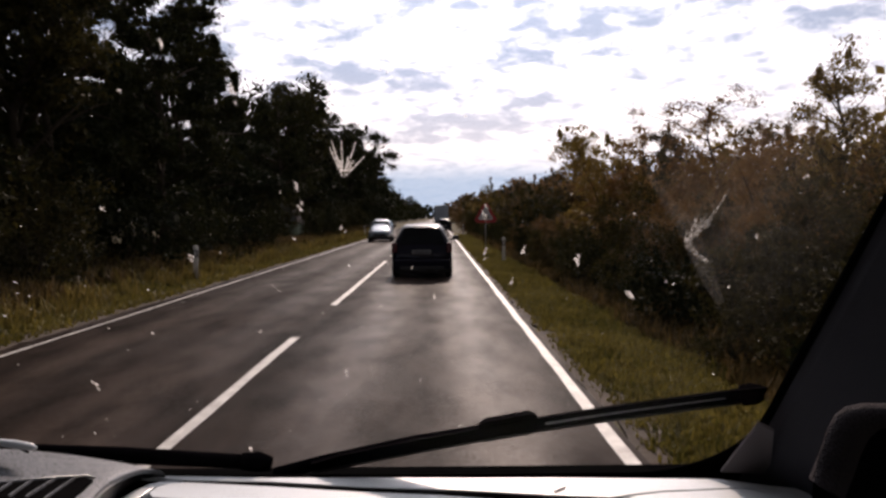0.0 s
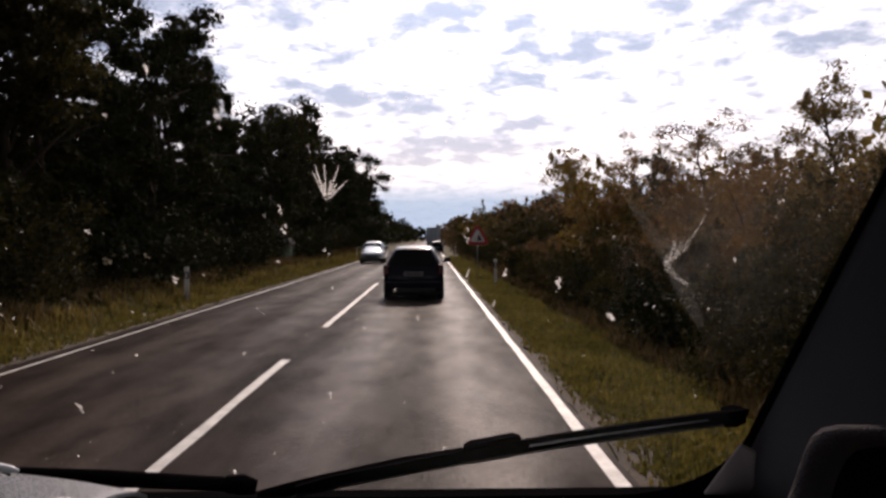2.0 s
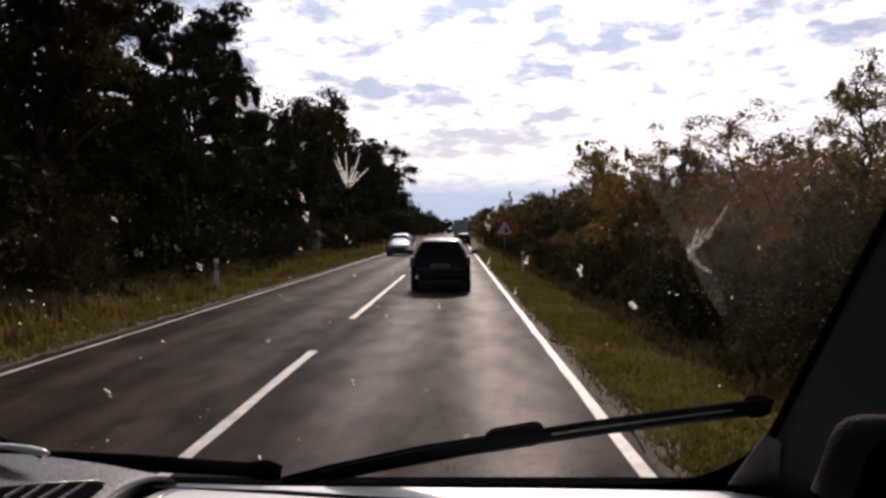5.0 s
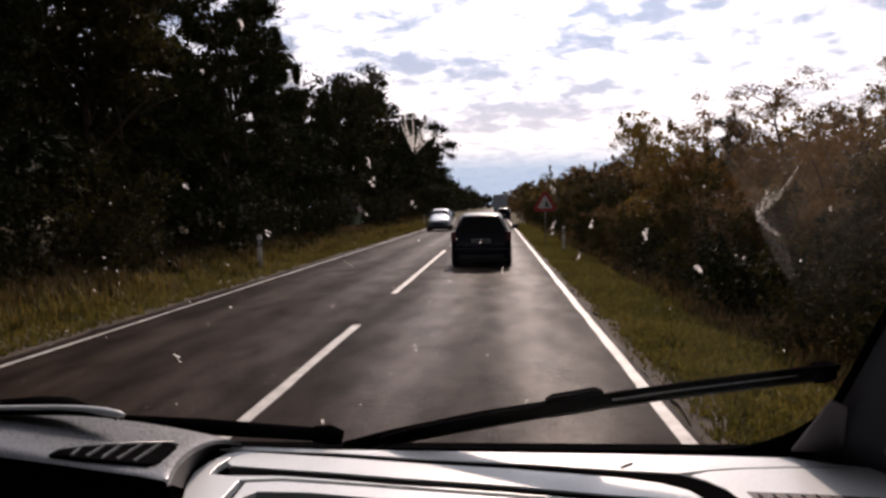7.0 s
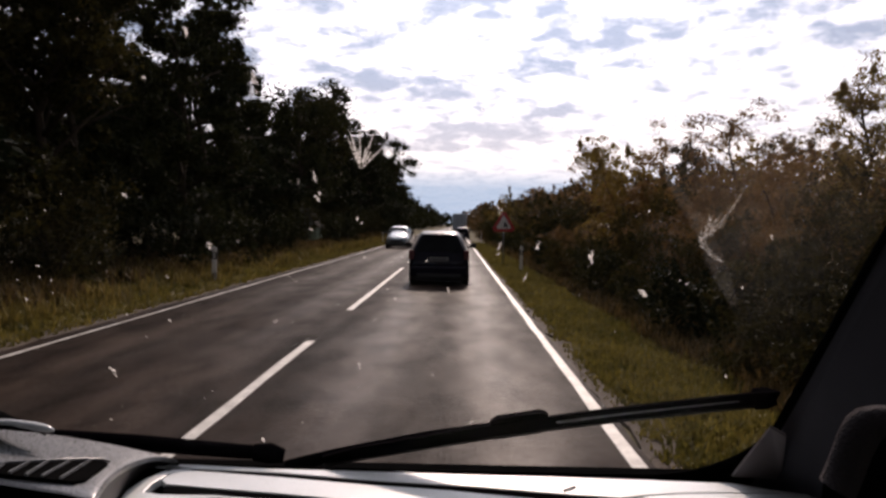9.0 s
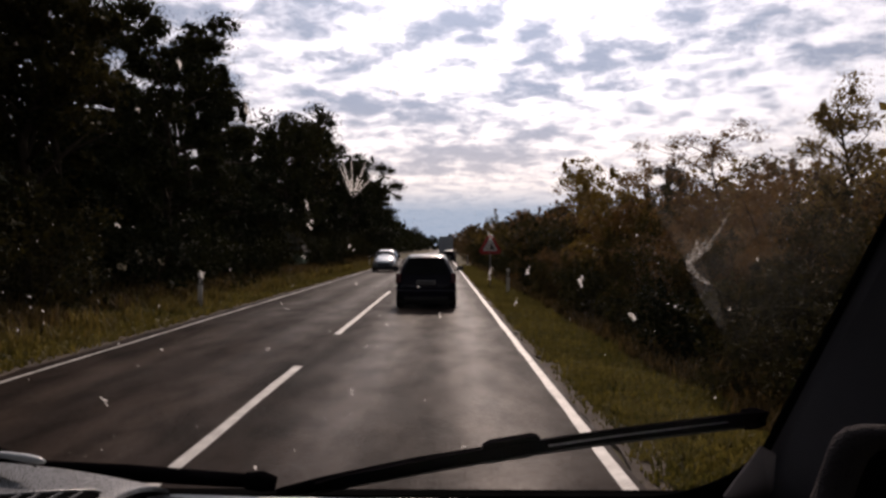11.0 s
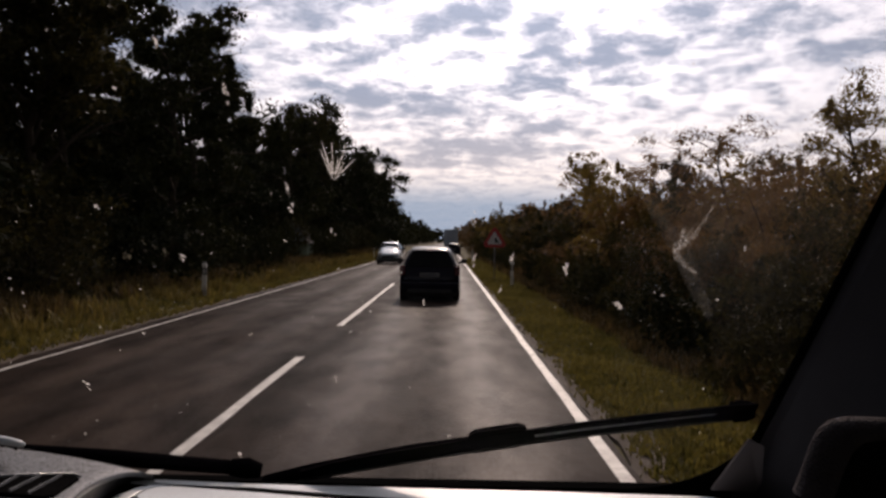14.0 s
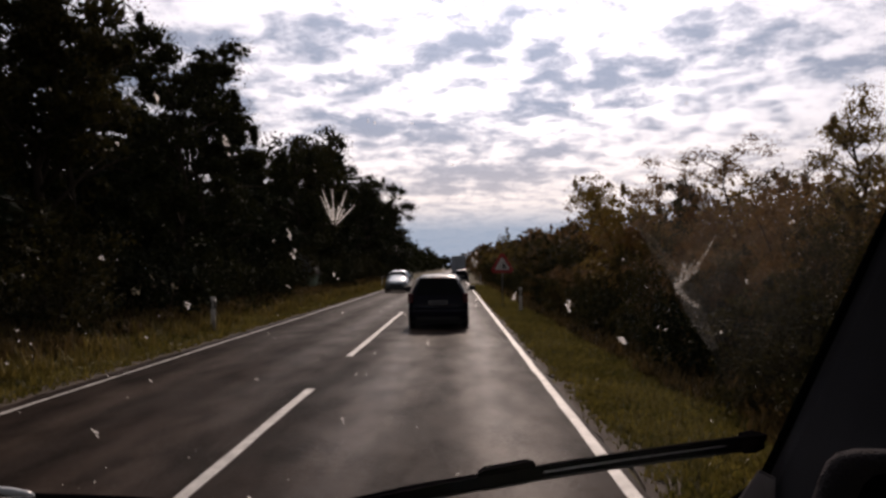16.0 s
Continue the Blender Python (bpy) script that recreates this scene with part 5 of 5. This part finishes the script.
def dashboard():
    d = empty("dashboard", "grey plastic dashboard with moulded pads, seams and slatted air vents", "dashboard")
    # carcass below the pads, coloured black for the shade in their gaps
    bm = loft_bm([(0.34, [(0.80, 0.70), (0.80, 0.80), (0.80, 0.90), (0.80, 1.0), (0.80, 1.08), (0.7, 1.10), (0.3, 1.10)]),
                  (0.60, [(0.80, 0.70), (0.80, 0.85), (0.80, 1.0), (0.80, 1.12), (0.80, 1.19), (0.7, 1.21), (0.3, 1.21)]),
                  (0.80, [(0.80, 0.70), (0.80, 0.9), (0.80, 1.05), (0.80, 1.18), (0.80, 1.255), (0.7, 1.265), (0.3, 1.265)]),
                  (1.085, [(0.80, 0.70), (0.80, 0.9), (0.80, 1.05), (0.80, 1.18), (0.80, 1.265), (0.7, 1.272), (0.3, 1.272)])])
    bmesh.ops.translate(bm, verts=bm.verts, vec=(MID, 0, 0))
    part("carcass", bm, SOFT_BLACK, d)
    # thin moulded pads over the black carcass, open gaps between them
    front = [(-0.42, 1.052), (-0.367, 1.049), (-0.24, 1.040), (-0.10, 1.036), (0.041, 1.030), (0.157, 1.028), (0.27, 1.023), (0.381, 1.018), (0.43, 0.993), (0.50, 0.965), (0.60, 0.930), (0.60, 0.915),
             (0.48, 0.953), (0.426, 0.982), (0.368, 0.980), (0.294, 0.972), (0.255, 0.962), (0.217, 0.949), (0.147, 0.959), (0.038, 0.980), (-0.115, 1.000), (-0.237, 1.023), (-0.354, 1.033)]
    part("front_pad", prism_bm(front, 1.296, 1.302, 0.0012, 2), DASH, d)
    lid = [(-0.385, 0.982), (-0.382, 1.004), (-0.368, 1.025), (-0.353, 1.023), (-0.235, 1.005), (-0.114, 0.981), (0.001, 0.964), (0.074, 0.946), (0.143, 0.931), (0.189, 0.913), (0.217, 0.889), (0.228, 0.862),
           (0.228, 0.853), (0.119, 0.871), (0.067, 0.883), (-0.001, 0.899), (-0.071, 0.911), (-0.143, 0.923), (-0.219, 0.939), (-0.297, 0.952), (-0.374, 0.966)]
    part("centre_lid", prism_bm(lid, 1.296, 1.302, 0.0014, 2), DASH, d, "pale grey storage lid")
    # added black strips fill the gaps round the lid in place of their shade
    gap = [(-0.354, 1.033), (-0.237, 1.023), (-0.115, 1.000), (0.038, 0.980), (0.147, 0.959), (0.217, 0.949), (0.246, 0.922), (0.262, 0.894), (0.269, 0.862),
           (0.229, 0.862), (0.217, 0.889), (0.189, 0.913), (0.143, 0.931), (0.074, 0.946), (0.001, 0.964), (-0.114, 0.981), (-0.235, 1.005), (-0.353, 1.023)]
    part("gap_seal", prism_bm(gap, 1.286, 1.3005), SOFT_BLACK, d, "black strip filling the gap as its shade")
    gap = [(0.228, 0.853), (0.119, 0.871), (0.067, 0.883), (-0.001, 0.899), (-0.071, 0.911), (-0.143, 0.923), (-0.219, 0.939), (-0.297, 0.952), (-0.374, 0.966),
           (-0.366, 0.932), (-0.297, 0.933), (-0.219, 0.920), (-0.143, 0.904), (-0.071, 0.893), (0.0, 0.881), (0.119, 0.855), (0.24, 0.834)]
    part("gap_seal", prism_bm(gap, 1.286, 1.2995), SOFT_BLACK, d, "black strip filling the gap as its shade")
    surround = [(-0.363, 1.036), (-0.387, 1.033), (-0.400, 1.022), (-0.412, 0.989), (-0.416, 0.946), (-0.408, 0.896), (-0.392, 0.843), (-0.37, 0.80), (-0.345, 0.80), (-0.345, 0.916), (-0.291, 0.924),
                (-0.216, 0.913), (-0.07, 0.887), (0.0, 0.875), (0.12, 0.850), (0.24, 0.824), (0.24, 0.834), (0.119, 0.855), (0.0, 0.881), (-0.071, 0.893), (-0.143, 0.904), (-0.219, 0.920), (-0.297, 0.933),
                (-0.366, 0.932), (-0.392, 0.939), (-0.394, 0.970), (-0.387, 1.010), (-0.371, 1.030)]
    part("surround", prism_bm(surround, 1.290, 1.300, 0.0014, 2), DASH, d, "moulded surround of the centre lid")
    lower = [(-0.337, 0.912), (-0.291, 0.918), (-0.216, 0.907), (-0.07, 0.881), (0.0, 0.869), (0.12, 0.844), (0.235, 0.818), (0.235, 0.79), (0.10, 0.815), (-0.137, 0.858), (-0.179, 0.865), (-0.245, 0.878), (-0.312, 0.880), (-0.326, 0.855), (-0.335, 0.855)]
    part("lower_lip", prism_bm(lower, 1.288, 1.298, 0.0014, 2), DASH, d)
    end = [(0.229, 0.942), (0.255, 0.958), (0.294, 0.968), (0.368, 0.976), (0.426, 0.978), (0.475, 0.948), (0.60, 0.90), (0.60, 0.70), (0.275, 0.70), (0.270, 0.82), (0.269, 0.862), (0.262, 0.894), (0.246, 0.923)]
    endpad = part("end_pad", prism_bm(end, 1.292, 1.302, 0.0016, 2), DASH, d, "pale grey end pad with an air vent")
    # dark plate on the pad stands for the shade inside the vent
    part("side_vent", prism_bm([(0.283, 0.884), (0.345, 0.879), (0.430, 0.868), (0.430, 0.80), (0.290, 0.80)], 1.299, 1.3030, 0.0008, 1), DASH_DARK, endpad, "dark plate as the shaded air vent recess")
    for i in range(8):
        x = 0.292 + i * 0.0165
        part("slat", plate_bm([(x, 0.875, 1.303), (x + 0.004, 0.875, 1.303), (x + 0.006, 0.803, 1.303), (x + 0.002, 0.803, 1.303)], 0.003, 0), DASH, endpad)
    part("seam_tab", plate_bm([(0.147, 0.968, 1.3025), (0.149, 0.968, 1.3025), (0.166, 0.984, 1.3025), (0.164, 0.985, 1.3025)], 0.002, 0), DASH_DARK, d)

    # raised pod with the vent on the driver's side: a smooth shell sloping down towards the glass, with an overhanging rounded edge
    edge = [(-0.386, 1.042, 1.312), (-0.404, 1.040, 1.318), (-0.407, 0.999, 1.330), (-0.399, 0.915, 1.348), (-0.379, 0.819, 1.366), (-0.358, 0.742, 1.378), (-0.343, 0.695, 1.383), (-0.342, 0.684, 1.380)]
    foot = [(-0.380, 1.046, 1.300), (-0.398, 1.048, 1.300), (-0.415, 1.045, 1.300), (-0.425, 1.024, 1.300), (-0.425, 0.978, 1.300), (-0.419, 0.937, 1.300), (-0.413, 0.908, 1.300), (-0.406, 0.882, 1.300)]
    back = [(0.910, 1.360), (0.893, 1.384), (0.872, 1.394), (0.848, 1.398), (0.825, 1.399), (0.800, 1.398), (0.778, 1.396), (0.774, 1.387)]
    cols = [-0.62, 0.0, 0.2, 0.38, 0.52, 0.64, 0.74, 0.82, 0.89, 0.94, 0.975, 1.0]
    verts, faces, m = [], [], len(cols) + 2
    for (ex, ey, ez), (fx, fy, fz), (ly, lz) in zip(edge, foot, back):
        for u in cols:
            k = max(0.0, u)
            verts.append((-0.70 + (ex + 0.70) * u, ly + (ey - ly) * k, lz + (ez - lz) * k ** 1.95 - (0.0012 if u > 0.99 else 0)))
        verts += [(ex + 0.002, ey, ez - 0.004), (ex + 0.001, ey + 0.001, ez - 0.009)]
    for i in range(len(edge) - 1):
        faces += [(i * m + k, i * m + k + 1, (i + 1) * m + k + 1, (i + 1) * m + k) for k in range(m - 1)]
    pod = link_mesh("pod", verts, faces, DASH_SHADED, d, "raised grey pod with a slatted vent", smooth=True)
    bend = pod.modifiers.new("rounding", "SUBSURF")
    bend.levels = bend.render_levels = 2
    # side wall in a darker tone, its shade put into the colour
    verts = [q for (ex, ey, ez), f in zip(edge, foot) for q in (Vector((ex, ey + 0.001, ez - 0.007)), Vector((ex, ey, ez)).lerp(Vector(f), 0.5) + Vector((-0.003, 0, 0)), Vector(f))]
    link_mesh("side_wall", verts, [(3 * i + k, 3 * i + k + 1, 3 * i + 4 + k, 3 * i + 3 + k) for i in range(len(edge) - 1) for k in range(2)], DASH_DARK, pod, "side wall of the pod, coloured dark for its shade", smooth=True)
    # black sheet below the lip carries the pod's shade in its colour
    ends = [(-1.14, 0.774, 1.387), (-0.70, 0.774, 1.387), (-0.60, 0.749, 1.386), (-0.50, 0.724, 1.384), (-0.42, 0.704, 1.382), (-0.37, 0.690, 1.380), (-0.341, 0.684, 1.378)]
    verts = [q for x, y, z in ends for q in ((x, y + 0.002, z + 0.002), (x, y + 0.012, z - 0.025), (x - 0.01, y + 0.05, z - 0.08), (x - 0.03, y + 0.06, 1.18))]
    link_mesh("pod_front", verts, [(4 * i + k, 4 * i + k + 1, 4 * i + 5 + k, 4 * i + 4 + k) for i in range(len(ends) - 1) for k in range(3)], SOFT_BLACK, pod, "front below the pod, coloured black for its shade", smooth=True)
    # vent: a black plate for the shaded recess, with thin slats and a raised brow
    out = [(-0.486, 0.726, 1.389), (-0.481, 0.732, 1.391), (-0.461, 0.751, 1.389), (-0.441, 0.774, 1.384), (-0.422, 0.803, 1.377), (-0.404, 0.84, 1.367), (-0.394, 0.838, 1.365), (-0.38, 0.783, 1.373), (-0.368, 0.727, 1.381), (-0.373, 0.713, 1.384), (-0.41, 0.713, 1.387), (-0.443, 0.717, 1.388)]
    bm = bmesh.new()
    f = bm.faces.new([bm.verts.new((x, y, z + 0.003)) for x, y, z in out])
    for g in bmesh.ops.extrude_face_region(bm, geom=[f])["geom"]:
        if isinstance(g, bmesh.types.BMVert):
            g.co.z -= 0.008
    part("vent_opening", bm, SOFT_BLACK, pod, "black plate as the shaded vent recess")
    tube("vent_brow", [(x, y + 0.005, z + 0.0025) for x, y, z in out[0:7]], [0.0008, 0.0014, 0.002, 0.0024, 0.0024, 0.002, 0.001], DASH_SHADED, pod, sides=8)
    slats = [(-0.458, 0.72, 1.389), (-0.462, 0.746, 1.389), (-0.44, 0.717, 1.389), (-0.445, 0.763, 1.386), (-0.422, 0.714, 1.388), (-0.434, 0.783, 1.382), (-0.406, 0.715, 1.387), (-0.419, 0.801, 1.377), (-0.388, 0.715, 1.385), (-0.407, 0.823, 1.371)]
    for (x0, y0, z0), (x1, y1, z1) in zip(slats[0::2], slats[1::2]):
        part("slat", plate_bm([(x0 - 0.0013, y0, z0 + 0.003), (x0 + 0.0013, y0, z0 + 0.003), (x1 + 0.0009, y1, z1 + 0.003), (x1 - 0.0009, y1, z1 + 0.003)], 0.0025, 0), DASH_SHADED, pod)
    # instrument hood beyond the pod: a black cowl with a pale edge that ends in a rounded tip
    crown = [(-1.00, 1.406), (-0.80, 1.409), (-0.70, 1.411), (-0.626, 1.417), (-0.589, 1.420), (-0.553, 1.420), (-0.518, 1.415), (-0.492, 1.409), (-0.474, 1.405)]
    verts, faces = [], []
    for x, z in crown:
        deep = 1.0 if x < -0.56 else max(0.12, (-0.47 - x) / 0.09)
        low = 1.4015 if z > 1.407 else z - 0.004
        verts += [(x, 0.846, low), (x, 0.847, 0.3 * low + 0.7 * z), (x, 0.846 + 0.014 * deep, z), (x, 0.846 + 0.039 * deep, z - 0.004), (x, 0.846 + 0.064 * deep, z - 0.012), (x, 0.846 + 0.068 * deep, min(1.400, low))]
    for i in range(len(crown) - 1):
        faces += [(6 * i + k, 6 * i + k + 1, 6 * i + 7 + k, 6 * i + 6 + k) for k in range(5)]
    faces += [tuple(range(6)), tuple(range(len(verts) - 6, len(verts)))]
    hood = link_mesh("instrument_hood", verts, faces, SOFT_BLACK, d, "black instrument hood with a bright edge", smooth=True)
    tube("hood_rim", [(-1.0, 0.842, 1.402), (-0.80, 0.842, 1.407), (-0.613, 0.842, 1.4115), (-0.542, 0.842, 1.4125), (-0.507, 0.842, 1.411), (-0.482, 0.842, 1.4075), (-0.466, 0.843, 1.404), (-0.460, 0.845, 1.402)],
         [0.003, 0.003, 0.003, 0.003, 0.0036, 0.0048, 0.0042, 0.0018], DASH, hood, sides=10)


dashboard()


def cabin():
    """Pillars, roof, doors and back of the cabin round the camera."""
    p = empty("pillar_trim", "dark charcoal cloth-covered windscreen pillar", "car pillar")
    rows = []
    for i in range(13):
        z = 1.24 + 0.72 * i / 12
        e = screen(0.432 + 0.03 * (z - 1.29), z, 0.015)
        rows.append([e + Vector((0.0, 0.012, 0)), e + Vector((0.004, -0.012, 0)), e + Vector((0.035, -0.075, 0.0)), e + Vector((0.075, -0.17, 0)), e + Vector((0.105, -0.30, 0)), e + Vector((0.20, -0.30, 0)), e + Vector((0.20, 0.05, 0))])
    m = len(rows[0])
    verts = [v for r in rows for v in r]
    faces = [(i * m + k, i * m + (k + 1) % m, (i + 1) * m + (k + 1) % m, (i + 1) * m + k) for i in range(12) for k in range(m)]
    faces += [tuple(range(m)), tuple(12 * m + k for k in range(m))]
    link_mesh("cover", verts, faces, TRIM, p, smooth=False)
    part("foot_plate", plate_bm([screen(0.402, 1.402, 0.036), screen(0.383, 1.313, 0.036), screen(0.452, 1.309, 0.036), screen(0.424, 1.39, 0.042)], 0.004, 0.0012), TRIM_LIT, p, "triangular plastic foot toned paler for light from above")
    h = empty("grab_handle", "dark cloth-textured grab handle beside the pillar", "handle")
    # a soft padded wedge: slanted front edge, flat top
    front = [(0.338, 1.420), (0.346, 1.441), (0.353, 1.462), (0.360, 1.477), (0.370, 1.486), (0.386, 1.489), (0.60, 1.487)]
    verts, faces = [], []
    for x, z in front:
        verts += [(x, 0.665, z), (x + 0.004, 0.655, z - 0.004), (x + 0.017, 0.652, z - 0.010), (x + 0.030, 0.660, z - 0.020), (x * 1.10 + 0.030, 0.72, z - 0.035), (x * 1.10, 0.72, 1.640 - (1.640 - z) * 1.09)]
    for i in range(len(front) - 1):
        for k in range(6):
            faces.append((i * 6 + k, i * 6 + (k + 1) % 6, i * 6 + 6 + (k + 1) % 6, i * 6 + 6 + k))
    faces += [tuple(range(6)), tuple(range(36, 42))]
    link_mesh("grip", verts, faces, HANDLE, h, smooth=True)
    bm = bmesh.new()
    side = [(0.334, 1.20), (0.342, 1.415), (0.352, 1.440), (0.372, 1.470), (0.60, 1.474), (0.60, 1.20)]
    f = bm.faces.new([bm.verts.new((x, 0.665, z)) for x, z in side])
    for g in bmesh.ops.extrude_face_region(bm, geom=[f])["geom"]:
        if isinstance(g, bmesh.types.BMVert):
            g.co.y += 0.05
            g.co.x *= 1.10
    part("mount", bm, SOFT_BLACK, h, "black soft mount of the handle")
    van = empty("van", "grey van that carries the camera, its cabin lined in plain grey", "van", "", (MID, 0, 0))

    def bit(name, x0, x1, y0, y1, z0, z1, mat, bevel=0.02, label=""):
        return part(name, box_bm(x0, x1, y0, y1, z0, z1, bevel), mat, van, label)
    bit("roof", -0.86, 0.86, -2.4, 0.50, 1.94, 1.99, CABIN)
    bit("back_panel", -0.84, 0.84, -2.45, -2.38, 0.40, 1.96, CABIN)
    bit("floor_pan", -0.84, 0.84, -2.4, 1.08, 0.30, 0.36, CABIN)
    bit("scuttle", -0.84, 0.84, 1.09, 1.22, 0.36, 1.265, SOFT_BLACK, 0.02, "black scuttle below the glass")
    nose = [(1.16, 1.20, 0.80), (1.45, 1.14, 0.84), (1.80, 1.00, 0.83), (2.08, 0.82, 0.78), (2.20, 0.62, 0.70)]
    bm = loft_bm([(y, [(w * 0.96, 0.26), (w, 0.34), (w, 0.52), (w * 0.98, z - 0.10), (w * 0.90, z - 0.03), (w * 0.6, z), (w * 0.3, z + 0.01)]) for y, z, w in nose])
    bonnet = part("bonnet", bm, VAN_PAINT, van, smooth=True)
    bonnet.modifiers.new("rounding", "SUBSURF").levels = 1
    bit("front_bumper", -0.80, 0.80, 2.08, 2.26, 0.26, 0.52, CAR_TRIM, 0.05)
    for sx in (-1, 1):
        x = sx * 0.86
        bit("door_panel", x - 0.03, x + 0.03, -0.55, 1.05, 0.34, 1.28, CABIN)
        bit("side_panel", x - 0.035, x + 0.035, -2.4, -0.56, 0.34, 1.95, CABIN)
        bit("headlight", sx * 0.60 - 0.15, sx * 0.60 + 0.15, 1.98, 2.18, 0.60, 0.78, LAMP_CLEAR, 0.04)
        glass = part("side_window", plate_bm([(x, -0.55, 1.28), (x, 1.00, 1.28), (x, 0.50, 1.93), (x, -0.55, 1.93)], 0.005, 0), PANE, van)
        glass.visible_shadow = False
        wheel_parts(van, sx * 0.76, 1.62)
        wheel_parts(van, sx * 0.76, -1.55)
    tube("left_pillar", [screen(-0.80 + 0.05 * k, 1.26 + 0.70 * k, 0.02) for k in (0, 0.5, 1)], [0.045, 0.045, 0.045], TRIM, van, sides=10)


cabin()
